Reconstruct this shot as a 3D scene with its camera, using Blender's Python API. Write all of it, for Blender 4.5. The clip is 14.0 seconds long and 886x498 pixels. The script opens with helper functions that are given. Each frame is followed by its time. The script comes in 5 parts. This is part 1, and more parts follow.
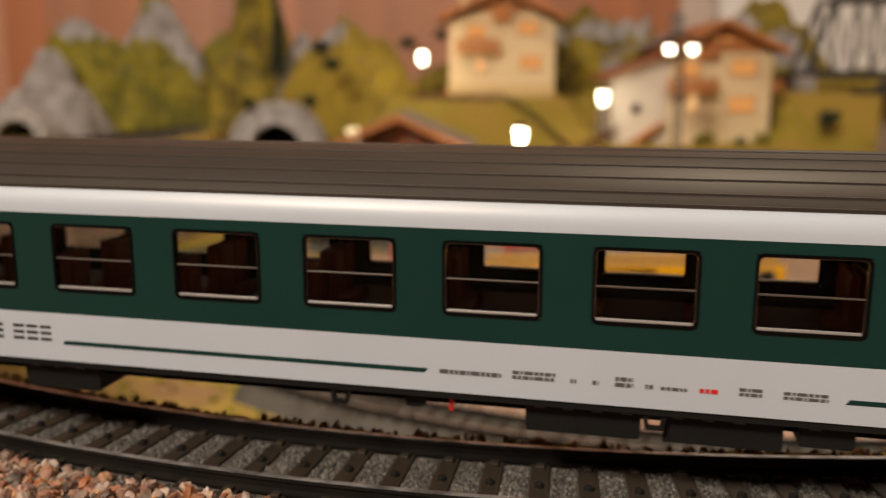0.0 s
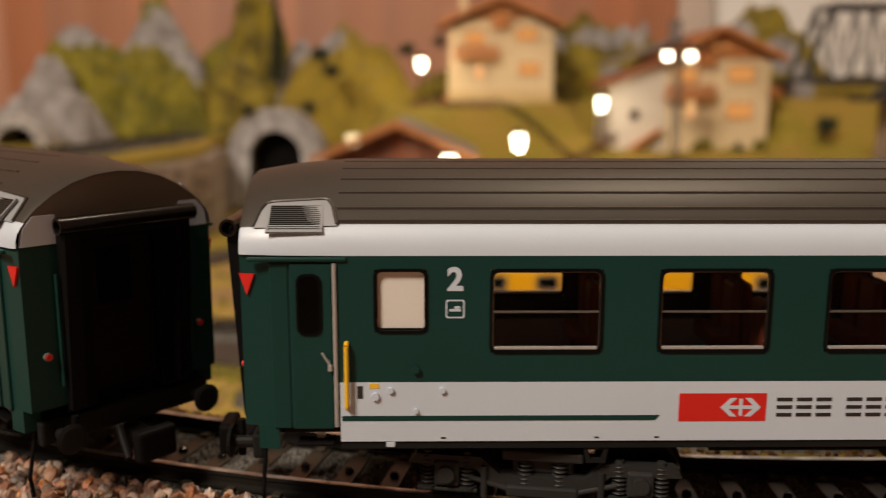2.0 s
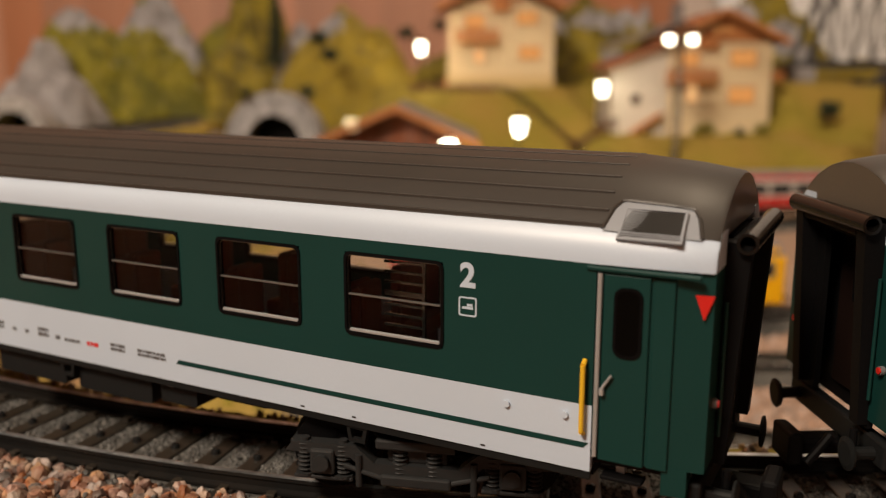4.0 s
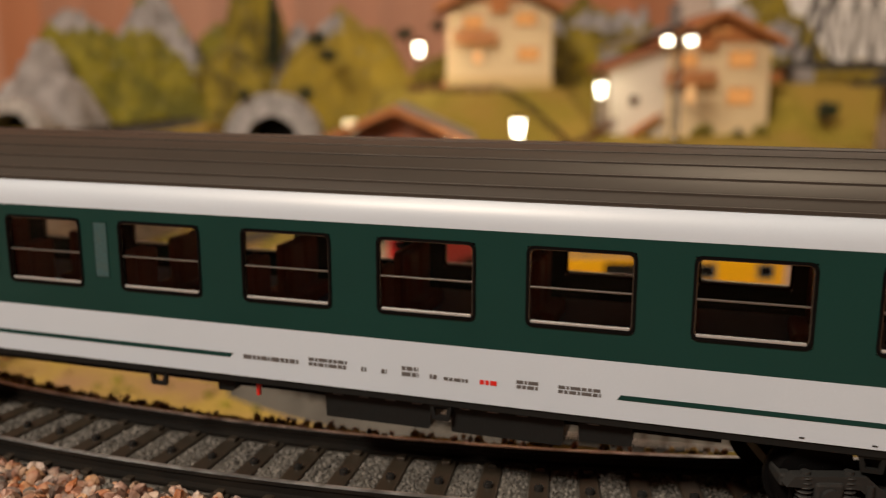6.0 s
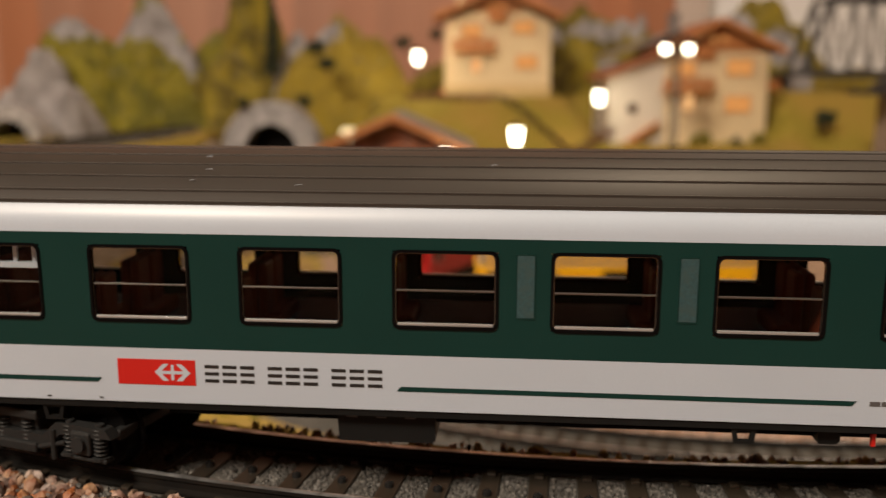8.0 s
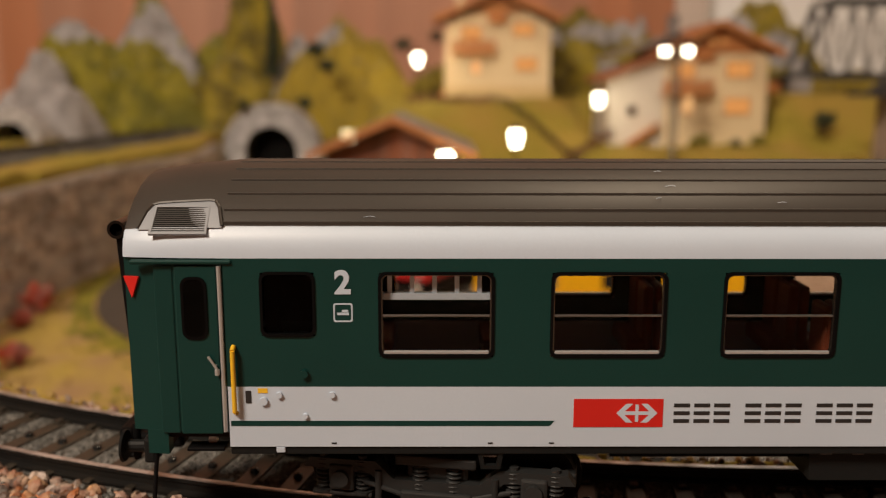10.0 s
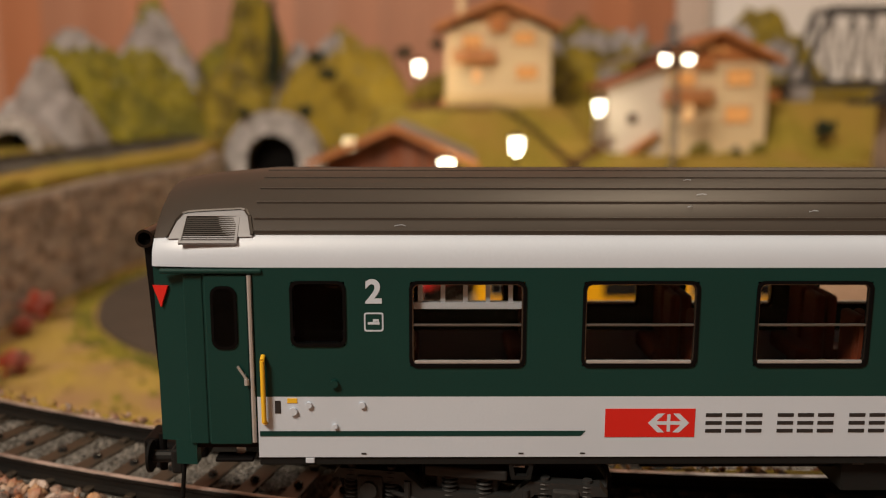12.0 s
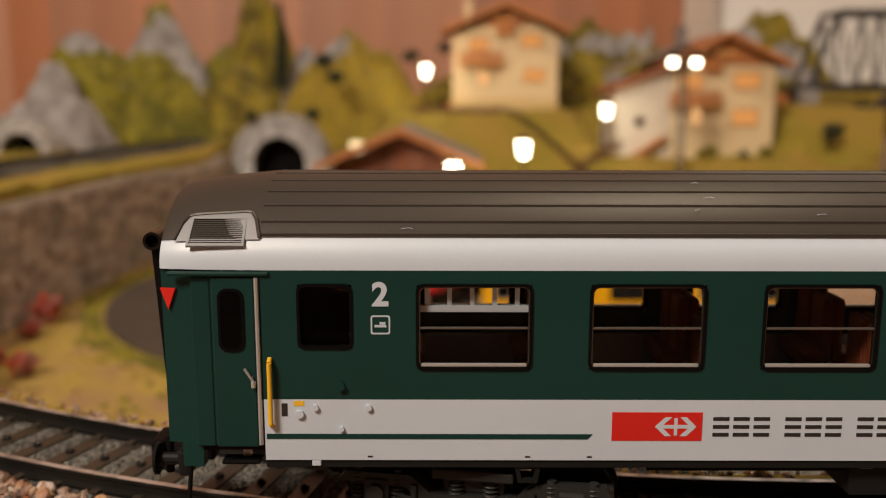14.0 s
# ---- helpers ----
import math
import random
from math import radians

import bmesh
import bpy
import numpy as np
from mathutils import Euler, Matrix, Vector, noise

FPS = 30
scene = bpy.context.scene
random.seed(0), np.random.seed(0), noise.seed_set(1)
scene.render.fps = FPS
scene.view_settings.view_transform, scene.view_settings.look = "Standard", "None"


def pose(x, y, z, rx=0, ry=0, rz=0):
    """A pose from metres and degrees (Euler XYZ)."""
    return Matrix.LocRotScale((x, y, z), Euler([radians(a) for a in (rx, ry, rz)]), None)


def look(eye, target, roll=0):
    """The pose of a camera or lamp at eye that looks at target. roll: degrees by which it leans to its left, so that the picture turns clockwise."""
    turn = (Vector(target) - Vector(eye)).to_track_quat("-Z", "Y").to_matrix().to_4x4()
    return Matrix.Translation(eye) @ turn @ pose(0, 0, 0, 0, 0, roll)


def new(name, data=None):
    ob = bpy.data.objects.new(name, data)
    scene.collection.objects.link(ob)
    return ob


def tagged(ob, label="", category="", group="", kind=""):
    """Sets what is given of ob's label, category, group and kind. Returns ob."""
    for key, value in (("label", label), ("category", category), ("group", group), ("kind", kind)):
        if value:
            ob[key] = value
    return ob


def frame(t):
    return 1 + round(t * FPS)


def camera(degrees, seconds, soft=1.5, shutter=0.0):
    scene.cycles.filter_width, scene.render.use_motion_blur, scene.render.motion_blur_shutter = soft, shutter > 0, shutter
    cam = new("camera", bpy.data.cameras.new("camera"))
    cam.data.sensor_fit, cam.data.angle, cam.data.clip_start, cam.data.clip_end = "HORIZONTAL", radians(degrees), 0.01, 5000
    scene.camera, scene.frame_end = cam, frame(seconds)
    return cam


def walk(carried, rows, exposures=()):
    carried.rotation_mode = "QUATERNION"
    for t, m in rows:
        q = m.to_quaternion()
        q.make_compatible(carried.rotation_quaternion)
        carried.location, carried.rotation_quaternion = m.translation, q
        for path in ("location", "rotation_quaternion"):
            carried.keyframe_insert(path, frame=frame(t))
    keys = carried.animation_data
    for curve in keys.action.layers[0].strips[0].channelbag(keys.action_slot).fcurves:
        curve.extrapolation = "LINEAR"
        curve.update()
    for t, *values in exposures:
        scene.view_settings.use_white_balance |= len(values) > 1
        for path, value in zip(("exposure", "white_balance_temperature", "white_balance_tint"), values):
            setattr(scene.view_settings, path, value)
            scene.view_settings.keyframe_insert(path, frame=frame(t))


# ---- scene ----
MM = 0.001

# ---------------------------------------------------------------- camera and its way
cam = camera(53.97, 14.0, soft=1.15, shutter=0.15)
cam.data.dof.use_dof = True
cam.data.dof.focus_distance = 0.1055
cam.data.dof.aperture_fstop = 20.5
# seconds, turn to the left and upward tilt in milliradians, way back and lift in mm
CAMERA = [(0.0, 5.0, -4.6, -3.7, 0.0), (0.5, 5.8, -1.0, -4.4, 0.0), (1.0, 6.9, 1.6, -5.4, 0.0), (1.5, 5.2, 3.6, -6.4, 0.0),
          (2.0, 3.9, 2.6, -5.6, 0.0), (2.5, 5.2, -6.5, -3.6, 0.0), (3.0, 4.9, -10.1, -3.0, 0.0), (3.2, 4.5, -11.4, -2.4, 0.0),
          (4.3, 3.2, -15.6, -0.8, 0.1), (5.3, 2.6, -15.0, 0.0, 0.1), (5.5, 2.6, -14.9, 0.0, 0.0), (6.0, 1.6, -14.0, 0.0, 0.0),
          (6.5, 1.0, -11.0, 0.0, 0.0), (7.0, 0.3, -8.1, 0.0, 0.0), (7.5, 1.0, -5.5, -0.1, 0.0), (8.0, 0.0, -4.9, -0.1, 0.0),
          (8.2, 0.0, -4.2, -0.2, 0.1), (9.2, -0.4, -4.0, -0.8, 0.4), (10.3, 0.0, -3.1, -1.5, 0.6), (10.5, 0.0, -3.1, -1.5, 0.6),
          (11.0, 0.0, 0.0, -1.5, 0.6), (11.5, 0.1, 2.6, -1.5, 0.6), (12.0, 0.8, 5.8, -1.5, 0.6), (12.5, 3.4, 8.5, -1.5, 0.6),
          (13.0, 6.7, 9.8, -1.5, 0.6), (13.5, 8.9, 10.7, -1.5, 0.6), (14.0, 8.7, 9.2, -1.5, 0.6)]


def camera_pose(yaw, tilt, back, lift):
    """The camera's pose, tilted down by 10.55 degrees at rest."""
    eye = Vector((0, back * MM, (54.5 + lift) * MM))
    a, b = yaw * 0.001, -0.18417 + tilt * 0.001
    way = Vector((-math.sin(a) * math.cos(b), math.cos(a) * math.cos(b), math.sin(b)))
    return look(eye, eye + way, 0.1)


walk(cam, [(t, camera_pose(*v)) for t, *v in CAMERA])

# ---------------------------------------------------------------- light: a ceiling lamp and an added fill lamp in a closed room, warm white
world = bpy.data.worlds.new("world")
scene.world = world
world.use_nodes = True
world.node_tree.nodes["Background"].inputs[0].default_value = (0.9, 0.82, 0.7, 1)
world.node_tree.nodes["Background"].inputs[1].default_value = 0.005
scene.view_settings.exposure = 0.0


def area_lamp(name, eye, target, size, power, colour):
    data = bpy.data.lights.new(name, "AREA")
    data.shape, data.size, data.energy, data.color = "DISK", size, power, colour
    ob = new(name, data)
    ob.matrix_world = look(eye, target)
    return ob


area_lamp("unseen_overhead_light", (-0.72, -0.70, 1.2), (0.0, 0.25, 0), 0.42, 31.6, (1.0, 0.82, 0.645))
# added fill lamp over the landscape, brightens the back wall and retaining wall
area_lamp("unseen_overhead_light", (0.3, 0.5, 1.36), (0.05, 0.85, 0), 0.3, 8.4, (1.0, 0.79, 0.56))

# ---------------------------------------------------------------- materials


def material(name, colour, rough=0.6, metal=0.0, vary=0.15, scale=300.0, bump=0.0, bump_scale=0.0, spec=0.5, coat=0.0, alt=None, alt_scale=40.0, stretch=(1, 1, 1), rand=0.0):
    """A procedural surface: colour with fine grain and broad stains, and fine relief. Scales are per metre."""
    m = bpy.data.materials.new(name)
    m.use_nodes = True
    nt = m.node_tree
    b = nt.nodes["Principled BSDF"]
    b.inputs["Roughness"].default_value = rough
    b.inputs["Metallic"].default_value = metal
    b.inputs["Specular IOR Level"].default_value = spec
    b.inputs["Coat Weight"].default_value = coat
    tc = nt.nodes.new("ShaderNodeTexCoord")
    mp = nt.nodes.new("ShaderNodeMapping")
    mp.inputs["Scale"].default_value = stretch
    nt.links.new(tc.outputs["Object"], mp.inputs[0])
    n1 = nt.nodes.new("ShaderNodeTexNoise")
    n1.inputs["Scale"].default_value = scale
    n1.inputs["Detail"].default_value = 4
    n2 = nt.nodes.new("ShaderNodeTexNoise")
    n2.inputs["Scale"].default_value = alt_scale
    n2.inputs["Detail"].default_value = 3
    for n in (n1, n2):
        nt.links.new(mp.outputs[0], n.inputs["Vector"])
    dark = tuple(c * (1 - vary) for c in colour)
    light = tuple(min(1.0, c * (1 + vary)) for c in colour)
    ramp = nt.nodes.new("ShaderNodeMix")
    ramp.data_type = "RGBA"
    ramp.inputs[6].default_value = (*dark, 1)
    ramp.inputs[7].default_value = (*light, 1)
    nt.links.new(n1.outputs["Fac"], ramp.inputs[0])
    out = ramp.outputs[2]
    second = alt or tuple(c * (1 - vary * 0.6) for c in colour)
    mix = nt.nodes.new("ShaderNodeMix")
    mix.data_type = "RGBA"
    cr = nt.nodes.new("ShaderNodeValToRGB")
    cr.color_ramp.elements[0].position, cr.color_ramp.elements[1].position = 0.44, 0.62
    nt.links.new(n2.outputs["Fac"], cr.inputs[0])
    nt.links.new(cr.outputs[0], mix.inputs[0])
    nt.links.new(out, mix.inputs[6])
    mix.inputs[7].default_value = (*second, 1)
    out = mix.outputs[2]
    if rand:
        oi = nt.nodes.new("ShaderNodeObjectInfo")
        geo = nt.nodes.new("ShaderNodeNewGeometry")
        add = nt.nodes.new("ShaderNodeMath")
        add.operation = "ADD"
        nt.links.new(oi.outputs["Random"], add.inputs[0])
        nt.links.new(geo.outputs["Random Per Island"], add.inputs[1])
        fr = nt.nodes.new("ShaderNodeMath")
        fr.operation = "FRACT"
        nt.links.new(add.outputs[0], fr.inputs[0])
        hsv = nt.nodes.new("ShaderNodeHueSaturation")
        mr = nt.nodes.new("ShaderNodeMapRange")
        mr.inputs[3].default_value, mr.inputs[4].default_value = 1 - rand, 1 + rand
        nt.links.new(fr.outputs[0], mr.inputs[0])
        nt.links.new(mr.outputs[0], hsv.inputs["Value"])
        seven = nt.nodes.new("ShaderNodeMath")
        seven.operation = "MULTIPLY"
        seven.inputs[1].default_value = 7.13
        nt.links.new(fr.outputs[0], seven.inputs[0])
        again = nt.nodes.new("ShaderNodeMath")
        again.operation = "FRACT"
        nt.links.new(seven.outputs[0], again.inputs[0])
        sat = nt.nodes.new("ShaderNodeMapRange")
        sat.inputs[3].default_value, sat.inputs[4].default_value = 1 - rand * 0.9, 1 + rand * 0.5
        nt.links.new(again.outputs[0], sat.inputs[0])
        nt.links.new(sat.outputs[0], hsv.inputs["Saturation"])
        nt.links.new(out, hsv.inputs["Color"])
        out = hsv.outputs[0]
    nt.links.new(out, b.inputs["Base Color"])
    if bump:
        n3 = nt.nodes.new("ShaderNodeTexNoise")
        n3.inputs["Scale"].default_value = bump_scale or scale
        n3.inputs["Detail"].default_value = 5
        nt.links.new(mp.outputs[0], n3.inputs["Vector"])
        bp = nt.nodes.new("ShaderNodeBump")
        bp.inputs["Strength"].default_value = 0.8
        bp.inputs["Distance"].default_value = bump
        nt.links.new(n3.outputs["Fac"], bp.inputs["Height"])
        nt.links.new(bp.outputs[0], b.inputs["Normal"])
    return m


def glow(name, colour, strength):
    m = bpy.data.materials.new(name)
    m.use_nodes = True
    b = m.node_tree.nodes["Principled BSDF"]
    b.inputs["Base Color"].default_value = (*[c * 0.3 for c in colour], 1)
    b.inputs["Emission Color"].default_value = (*colour, 1)
    b.inputs["Emission Strength"].default_value = strength
    return m


def clear(name, colour=(1, 1, 1)):
    m = bpy.data.materials.new(name)
    m.use_nodes = True
    nt = m.node_tree
    nt.nodes.remove(nt.nodes["Principled BSDF"])
    tr = nt.nodes.new("ShaderNodeBsdfTransparent")
    tr.inputs[0].default_value = (*colour, 1)
    gl = nt.nodes.new("ShaderNodeBsdfGlossy")
    gl.inputs["Roughness"].default_value = 0.04
    fr = nt.nodes.new("ShaderNodeFresnel")
    fr.inputs[0].default_value = 1.12
    mx = nt.nodes.new("ShaderNodeMixShader")
    nt.links.new(fr.outputs[0], mx.inputs[0])
    nt.links.new(tr.outputs[0], mx.inputs[1])
    nt.links.new(gl.outputs[0], mx.inputs[2])
    nt.links.new(mx.outputs[0], nt.nodes["Material Output"].inputs[0])
    return m


GREEN = material("green_lacquer", (0.0060, 0.0365, 0.033), 0.38, spec=0.18, vary=0.10, scale=4000, bump=2e-6, bump_scale=6000, alt_scale=60)
WHITE = material("white_lacquer", (0.478, 0.57, 0.686), 0.38, vary=0.04, scale=3000, bump=2e-6, bump_scale=6000, alt_scale=50)
# roof grey lightened to brown: the warm reflection on the roof ends as colour
CAPLIT = material("roof_grey_lit_brown", (0.10, 0.082, 0.062), 0.3, spec=0.6, vary=0.15, scale=2500)
SILVER = material("pale_grey_lacquer", (0.23, 0.25, 0.28), 0.4, vary=0.06, scale=3000, bump=2e-6, bump_scale=6000)
ROOF = material("roof_grey", (0.037, 0.0325, 0.0285), 0.42, spec=0.3, vary=0.10, scale=3000, bump=3e-6, bump_scale=7000, alt_scale=90)
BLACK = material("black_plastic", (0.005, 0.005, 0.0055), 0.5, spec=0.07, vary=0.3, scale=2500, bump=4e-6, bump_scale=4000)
BOGIE = material("bogie_grey", (0.022, 0.0235, 0.0245), 0.5, spec=0.25, vary=0.25, scale=2000, bump=8e-6, bump_scale=4000)
DARKGREY = material("underframe_grey", (0.011, 0.012, 0.0125), 0.5, spec=0.12, vary=0.25, scale=2000, bump=8e-6, bump_scale=4000)
RUBBER = material("black_rubber", (0.004, 0.004, 0.0045), 0.18, spec=0.05, vary=0.2, scale=2500)
CHROME = material("bright_metal", (0.42, 0.44, 0.46), 0.3, 0.45, vary=0.1, scale=2000)
RED = material("red_print", (0.55, 0.012, 0.008), 0.45, vary=0.06, scale=3000)
PRINT = material("dark_print", (0.015, 0.016, 0.018), 0.5, vary=0.1, scale=3000)
YELLOW = material("yellow_paint", (0.72, 0.45, 0.02), 0.45, vary=0.06, scale=3000)
DARKPANE = material("dark_glossy_pane", (0.002, 0.0018, 0.0016), 0.06, spec=0.03, vary=0.2, scale=900)
MIDGREY = material("mid_grey_lacquer", (0.14, 0.145, 0.15), 0.45, vary=0.1, scale=3000)
VENT = material("dark_vent_grey", (0.035, 0.033, 0.03), 0.5, spec=0.3, vary=0.2, scale=2500)
MARK = material("grey_print", (0.085, 0.085, 0.09), 0.5, vary=0.3, scale=3000)
SEAT = material("brown_red_seat_plastic", (0.22, 0.055, 0.026), 0.5, spec=0.2, vary=0.2, scale=1500)
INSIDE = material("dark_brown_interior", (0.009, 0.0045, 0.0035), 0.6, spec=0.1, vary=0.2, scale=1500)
FROST = material("frosted_white_pane", (0.62, 0.62, 0.60), 0.5, vary=0.04, scale=2000)
GLASS = clear("clear_glass", (0.97, 0.97, 0.96))
SMOKED = clear("smoked_glass", (0.35, 0.33, 0.3))
BARMETAL = material("dull_bar_metal", (0.15, 0.145, 0.14), 0.3, 0.6, vary=0.12, scale=2000)
DARKCHROME = material("dull_frame_metal", (0.10, 0.095, 0.09), 0.22, 0.9, vary=0.15, scale=2000)
RAIL = material("worn_rail_metal", (0.010, 0.0098, 0.0095), 0.45, 0.0, spec=0.15, vary=0.3, scale=900, alt=(0.014, 0.0125, 0.011), alt_scale=120)
RAILTOP = material("polished_rail_head", (0.74, 0.77, 0.80), 0.3, 0.8, vary=0.1, scale=1500, alt=(0.28, 0.29, 0.30), alt_scale=200)
SLEEPER = material("brown_sleeper_plastic", (0.033, 0.027, 0.020), 0.4, spec=0.45, vary=0.3, scale=1800, bump=6e-5, bump_scale=1800, stretch=(1, 0.2, 1), rand=0.12)
BED = material("grey_moulded_ballast", (0.08, 0.077, 0.07), 0.75, vary=0.8, scale=2200, bump=5e-4, bump_scale=1600)
STONE = material("pink_brown_gravel", (0.22, 0.105, 0.066), 0.55, vary=0.6, scale=1500, alt=(0.33, 0.225, 0.155), alt_scale=400, rand=0.68)
GREYSTONE = material("grey_gravel", (0.105, 0.102, 0.094), 0.7, vary=0.5, scale=2500, rand=0.65)
YARDSTONE = material("pale_pink_gravel", (0.40, 0.27, 0.20), 0.7, vary=0.5, scale=1500, alt=(0.30, 0.19, 0.135), alt_scale=400, rand=0.5)
GRAVEL = material("gravel_ground", (0.28, 0.185, 0.13), 0.85, vary=0.5, scale=500, bump=6e-4, bump_scale=700, alt=(0.36, 0.255, 0.19), alt_scale=250)


def ground_material():
    """Flock grass with bare ochre patches, gravel on the flat of the yard."""
    m = material("flock_grass", (0.235, 0.185, 0.018), 0.9, vary=0.6, scale=420, bump=1.5e-3, bump_scale=380, alt=(0.28, 0.19, 0.03), alt_scale=14)
    return m


GRASS = ground_material()
SCRUB = material("ochre_dry_scrub", (0.32, 0.23, 0.045), 0.9, vary=0.55, scale=420, bump=1.5e-3, bump_scale=380, alt=(0.26, 0.16, 0.075), alt_scale=26)
MOSS = material("bright_green_flock", (0.205, 0.180, 0.015), 0.9, vary=0.75, scale=260, bump=3e-3, bump_scale=200, alt=(0.10, 0.098, 0.010), alt_scale=30)
OLIVE = material("olive_flock", (0.25, 0.195, 0.016), 0.9, vary=0.65, scale=260, bump=3e-3, bump_scale=200, alt=(0.08, 0.062, 0.009), alt_scale=30)
YELLOWFLOCK = material("yellow_green_flock", (0.29, 0.215, 0.02), 0.9, vary=0.4, scale=260, bump=3e-3, bump_scale=200, alt=(0.22, 0.165, 0.02), alt_scale=22)
ROCK = material("grey_plaster_rock", (0.31, 0.30, 0.31), 0.85, vary=0.35, scale=160, bump=4e-3, bump_scale=90, alt=(0.20, 0.19, 0.195), alt_scale=45)
WALLSTONE = material("light_grey_cut_stone", (0.50, 0.50, 0.52), 0.85, vary=0.25, scale=400, bump=5e-4, bump_scale=600, rand=0.25)
RUBBLE = material("brown_grey_rubble", (0.38, 0.315, 0.27), 0.9, vary=0.45, scale=300, bump=1e-3, bump_scale=300, rand=0.35)
DARKBUSH = material("dark_green_foliage", (0.022, 0.035, 0.016), 0.9, vary=0.5, scale=500, rand=0.4)
REDBUSH = material("red_flower_foliage", (0.33, 0.05, 0.025), 0.9, vary=0.4, scale=500, rand=0.4)
PLASTER = material("cream_plaster", (0.74, 0.60, 0.38), 0.8, vary=0.05, scale=600, bump=1e-4, bump_scale=900, alt_scale=25)
WOOD = material("orange_brown_wood", (0.46, 0.18, 0.055), 0.65, vary=0.25, scale=300, stretch=(1, 1, 0.15))
DARKWOOD = material("dark_brown_wood", (0.12, 0.045, 0.022), 0.7, vary=0.3, scale=300, stretch=(1, 1, 0.15), rand=0.15)
TILE = material("red_brown_roof_tile", (0.30, 0.11, 0.05), 0.75, vary=0.3, scale=400, bump=4e-4, bump_scale=300)
SLATE = material("grey_slate_roof", (0.19, 0.17, 0.165), 0.7, vary=0.25, scale=400, bump=4e-4, bump_scale=300)
IRON = material("dark_iron", (0.02, 0.02, 0.02), 0.25, 0.2, vary=0.2, scale=1200)
BRIDGE = material("grey_bridge_plastic", (0.035, 0.035, 0.036), 0.6, vary=0.15, scale=600)
LAMPGLOW = glow("lamp_glass_lit", (1.0, 0.88, 0.66), 11)
WINGLOW = glow("window_lit", (1.0, 0.45, 0.13), 0.5)
WINWARM = glow("window_lit_orange", (1.0, 0.58, 0.24), 0.85)
WINHOT = glow("window_lit_bright", (1.0, 0.80, 0.45), 1.3)
TRIMWOOD = material("pale_pinkish_wood", (0.58, 0.50, 0.46), 0.6, vary=0.08, scale=60, stretch=(1, 1, 0.06))
PANEL = material("reddish_wood_panelling", (0.42, 0.185, 0.105), 0.5, vary=0.2, scale=30, stretch=(1, 1, 0.06), alt=(0.44, 0.23, 0.145), alt_scale=9, rand=0.18)
PAINT = material("white_wall_paint", (0.84, 0.86, 0.90), 0.8, vary=0.03, scale=60)
CEIL = material("ceiling_paint", (0.50, 0.46, 0.41), 0.9, vary=0.03, scale=40)
FLOORMAT = material("oak_floor", (0.28, 0.17, 0.09), 0.5, vary=0.25, scale=30, stretch=(1, 0.1, 1))
LOCO_Y = material("yellow_loco_lacquer", (0.95, 0.50, 0.005), 0.42, vary=0.05, scale=1500)
LOCO_R = material("red_loco_lacquer", (0.55, 0.02, 0.02), 0.4, vary=0.06, scale=1500)
LOCO_W = material("white_coach_lacquer", (0.66, 0.63, 0.58), 0.4, vary=0.04, scale=1500)
ROAD = material("dark_asphalt_path", (0.05, 0.038, 0.03), 0.85, vary=0.3, scale=600, bump=2e-4, bump_scale=1200)

# ---------------------------------------------------------------- mesh helpers, in millimetres


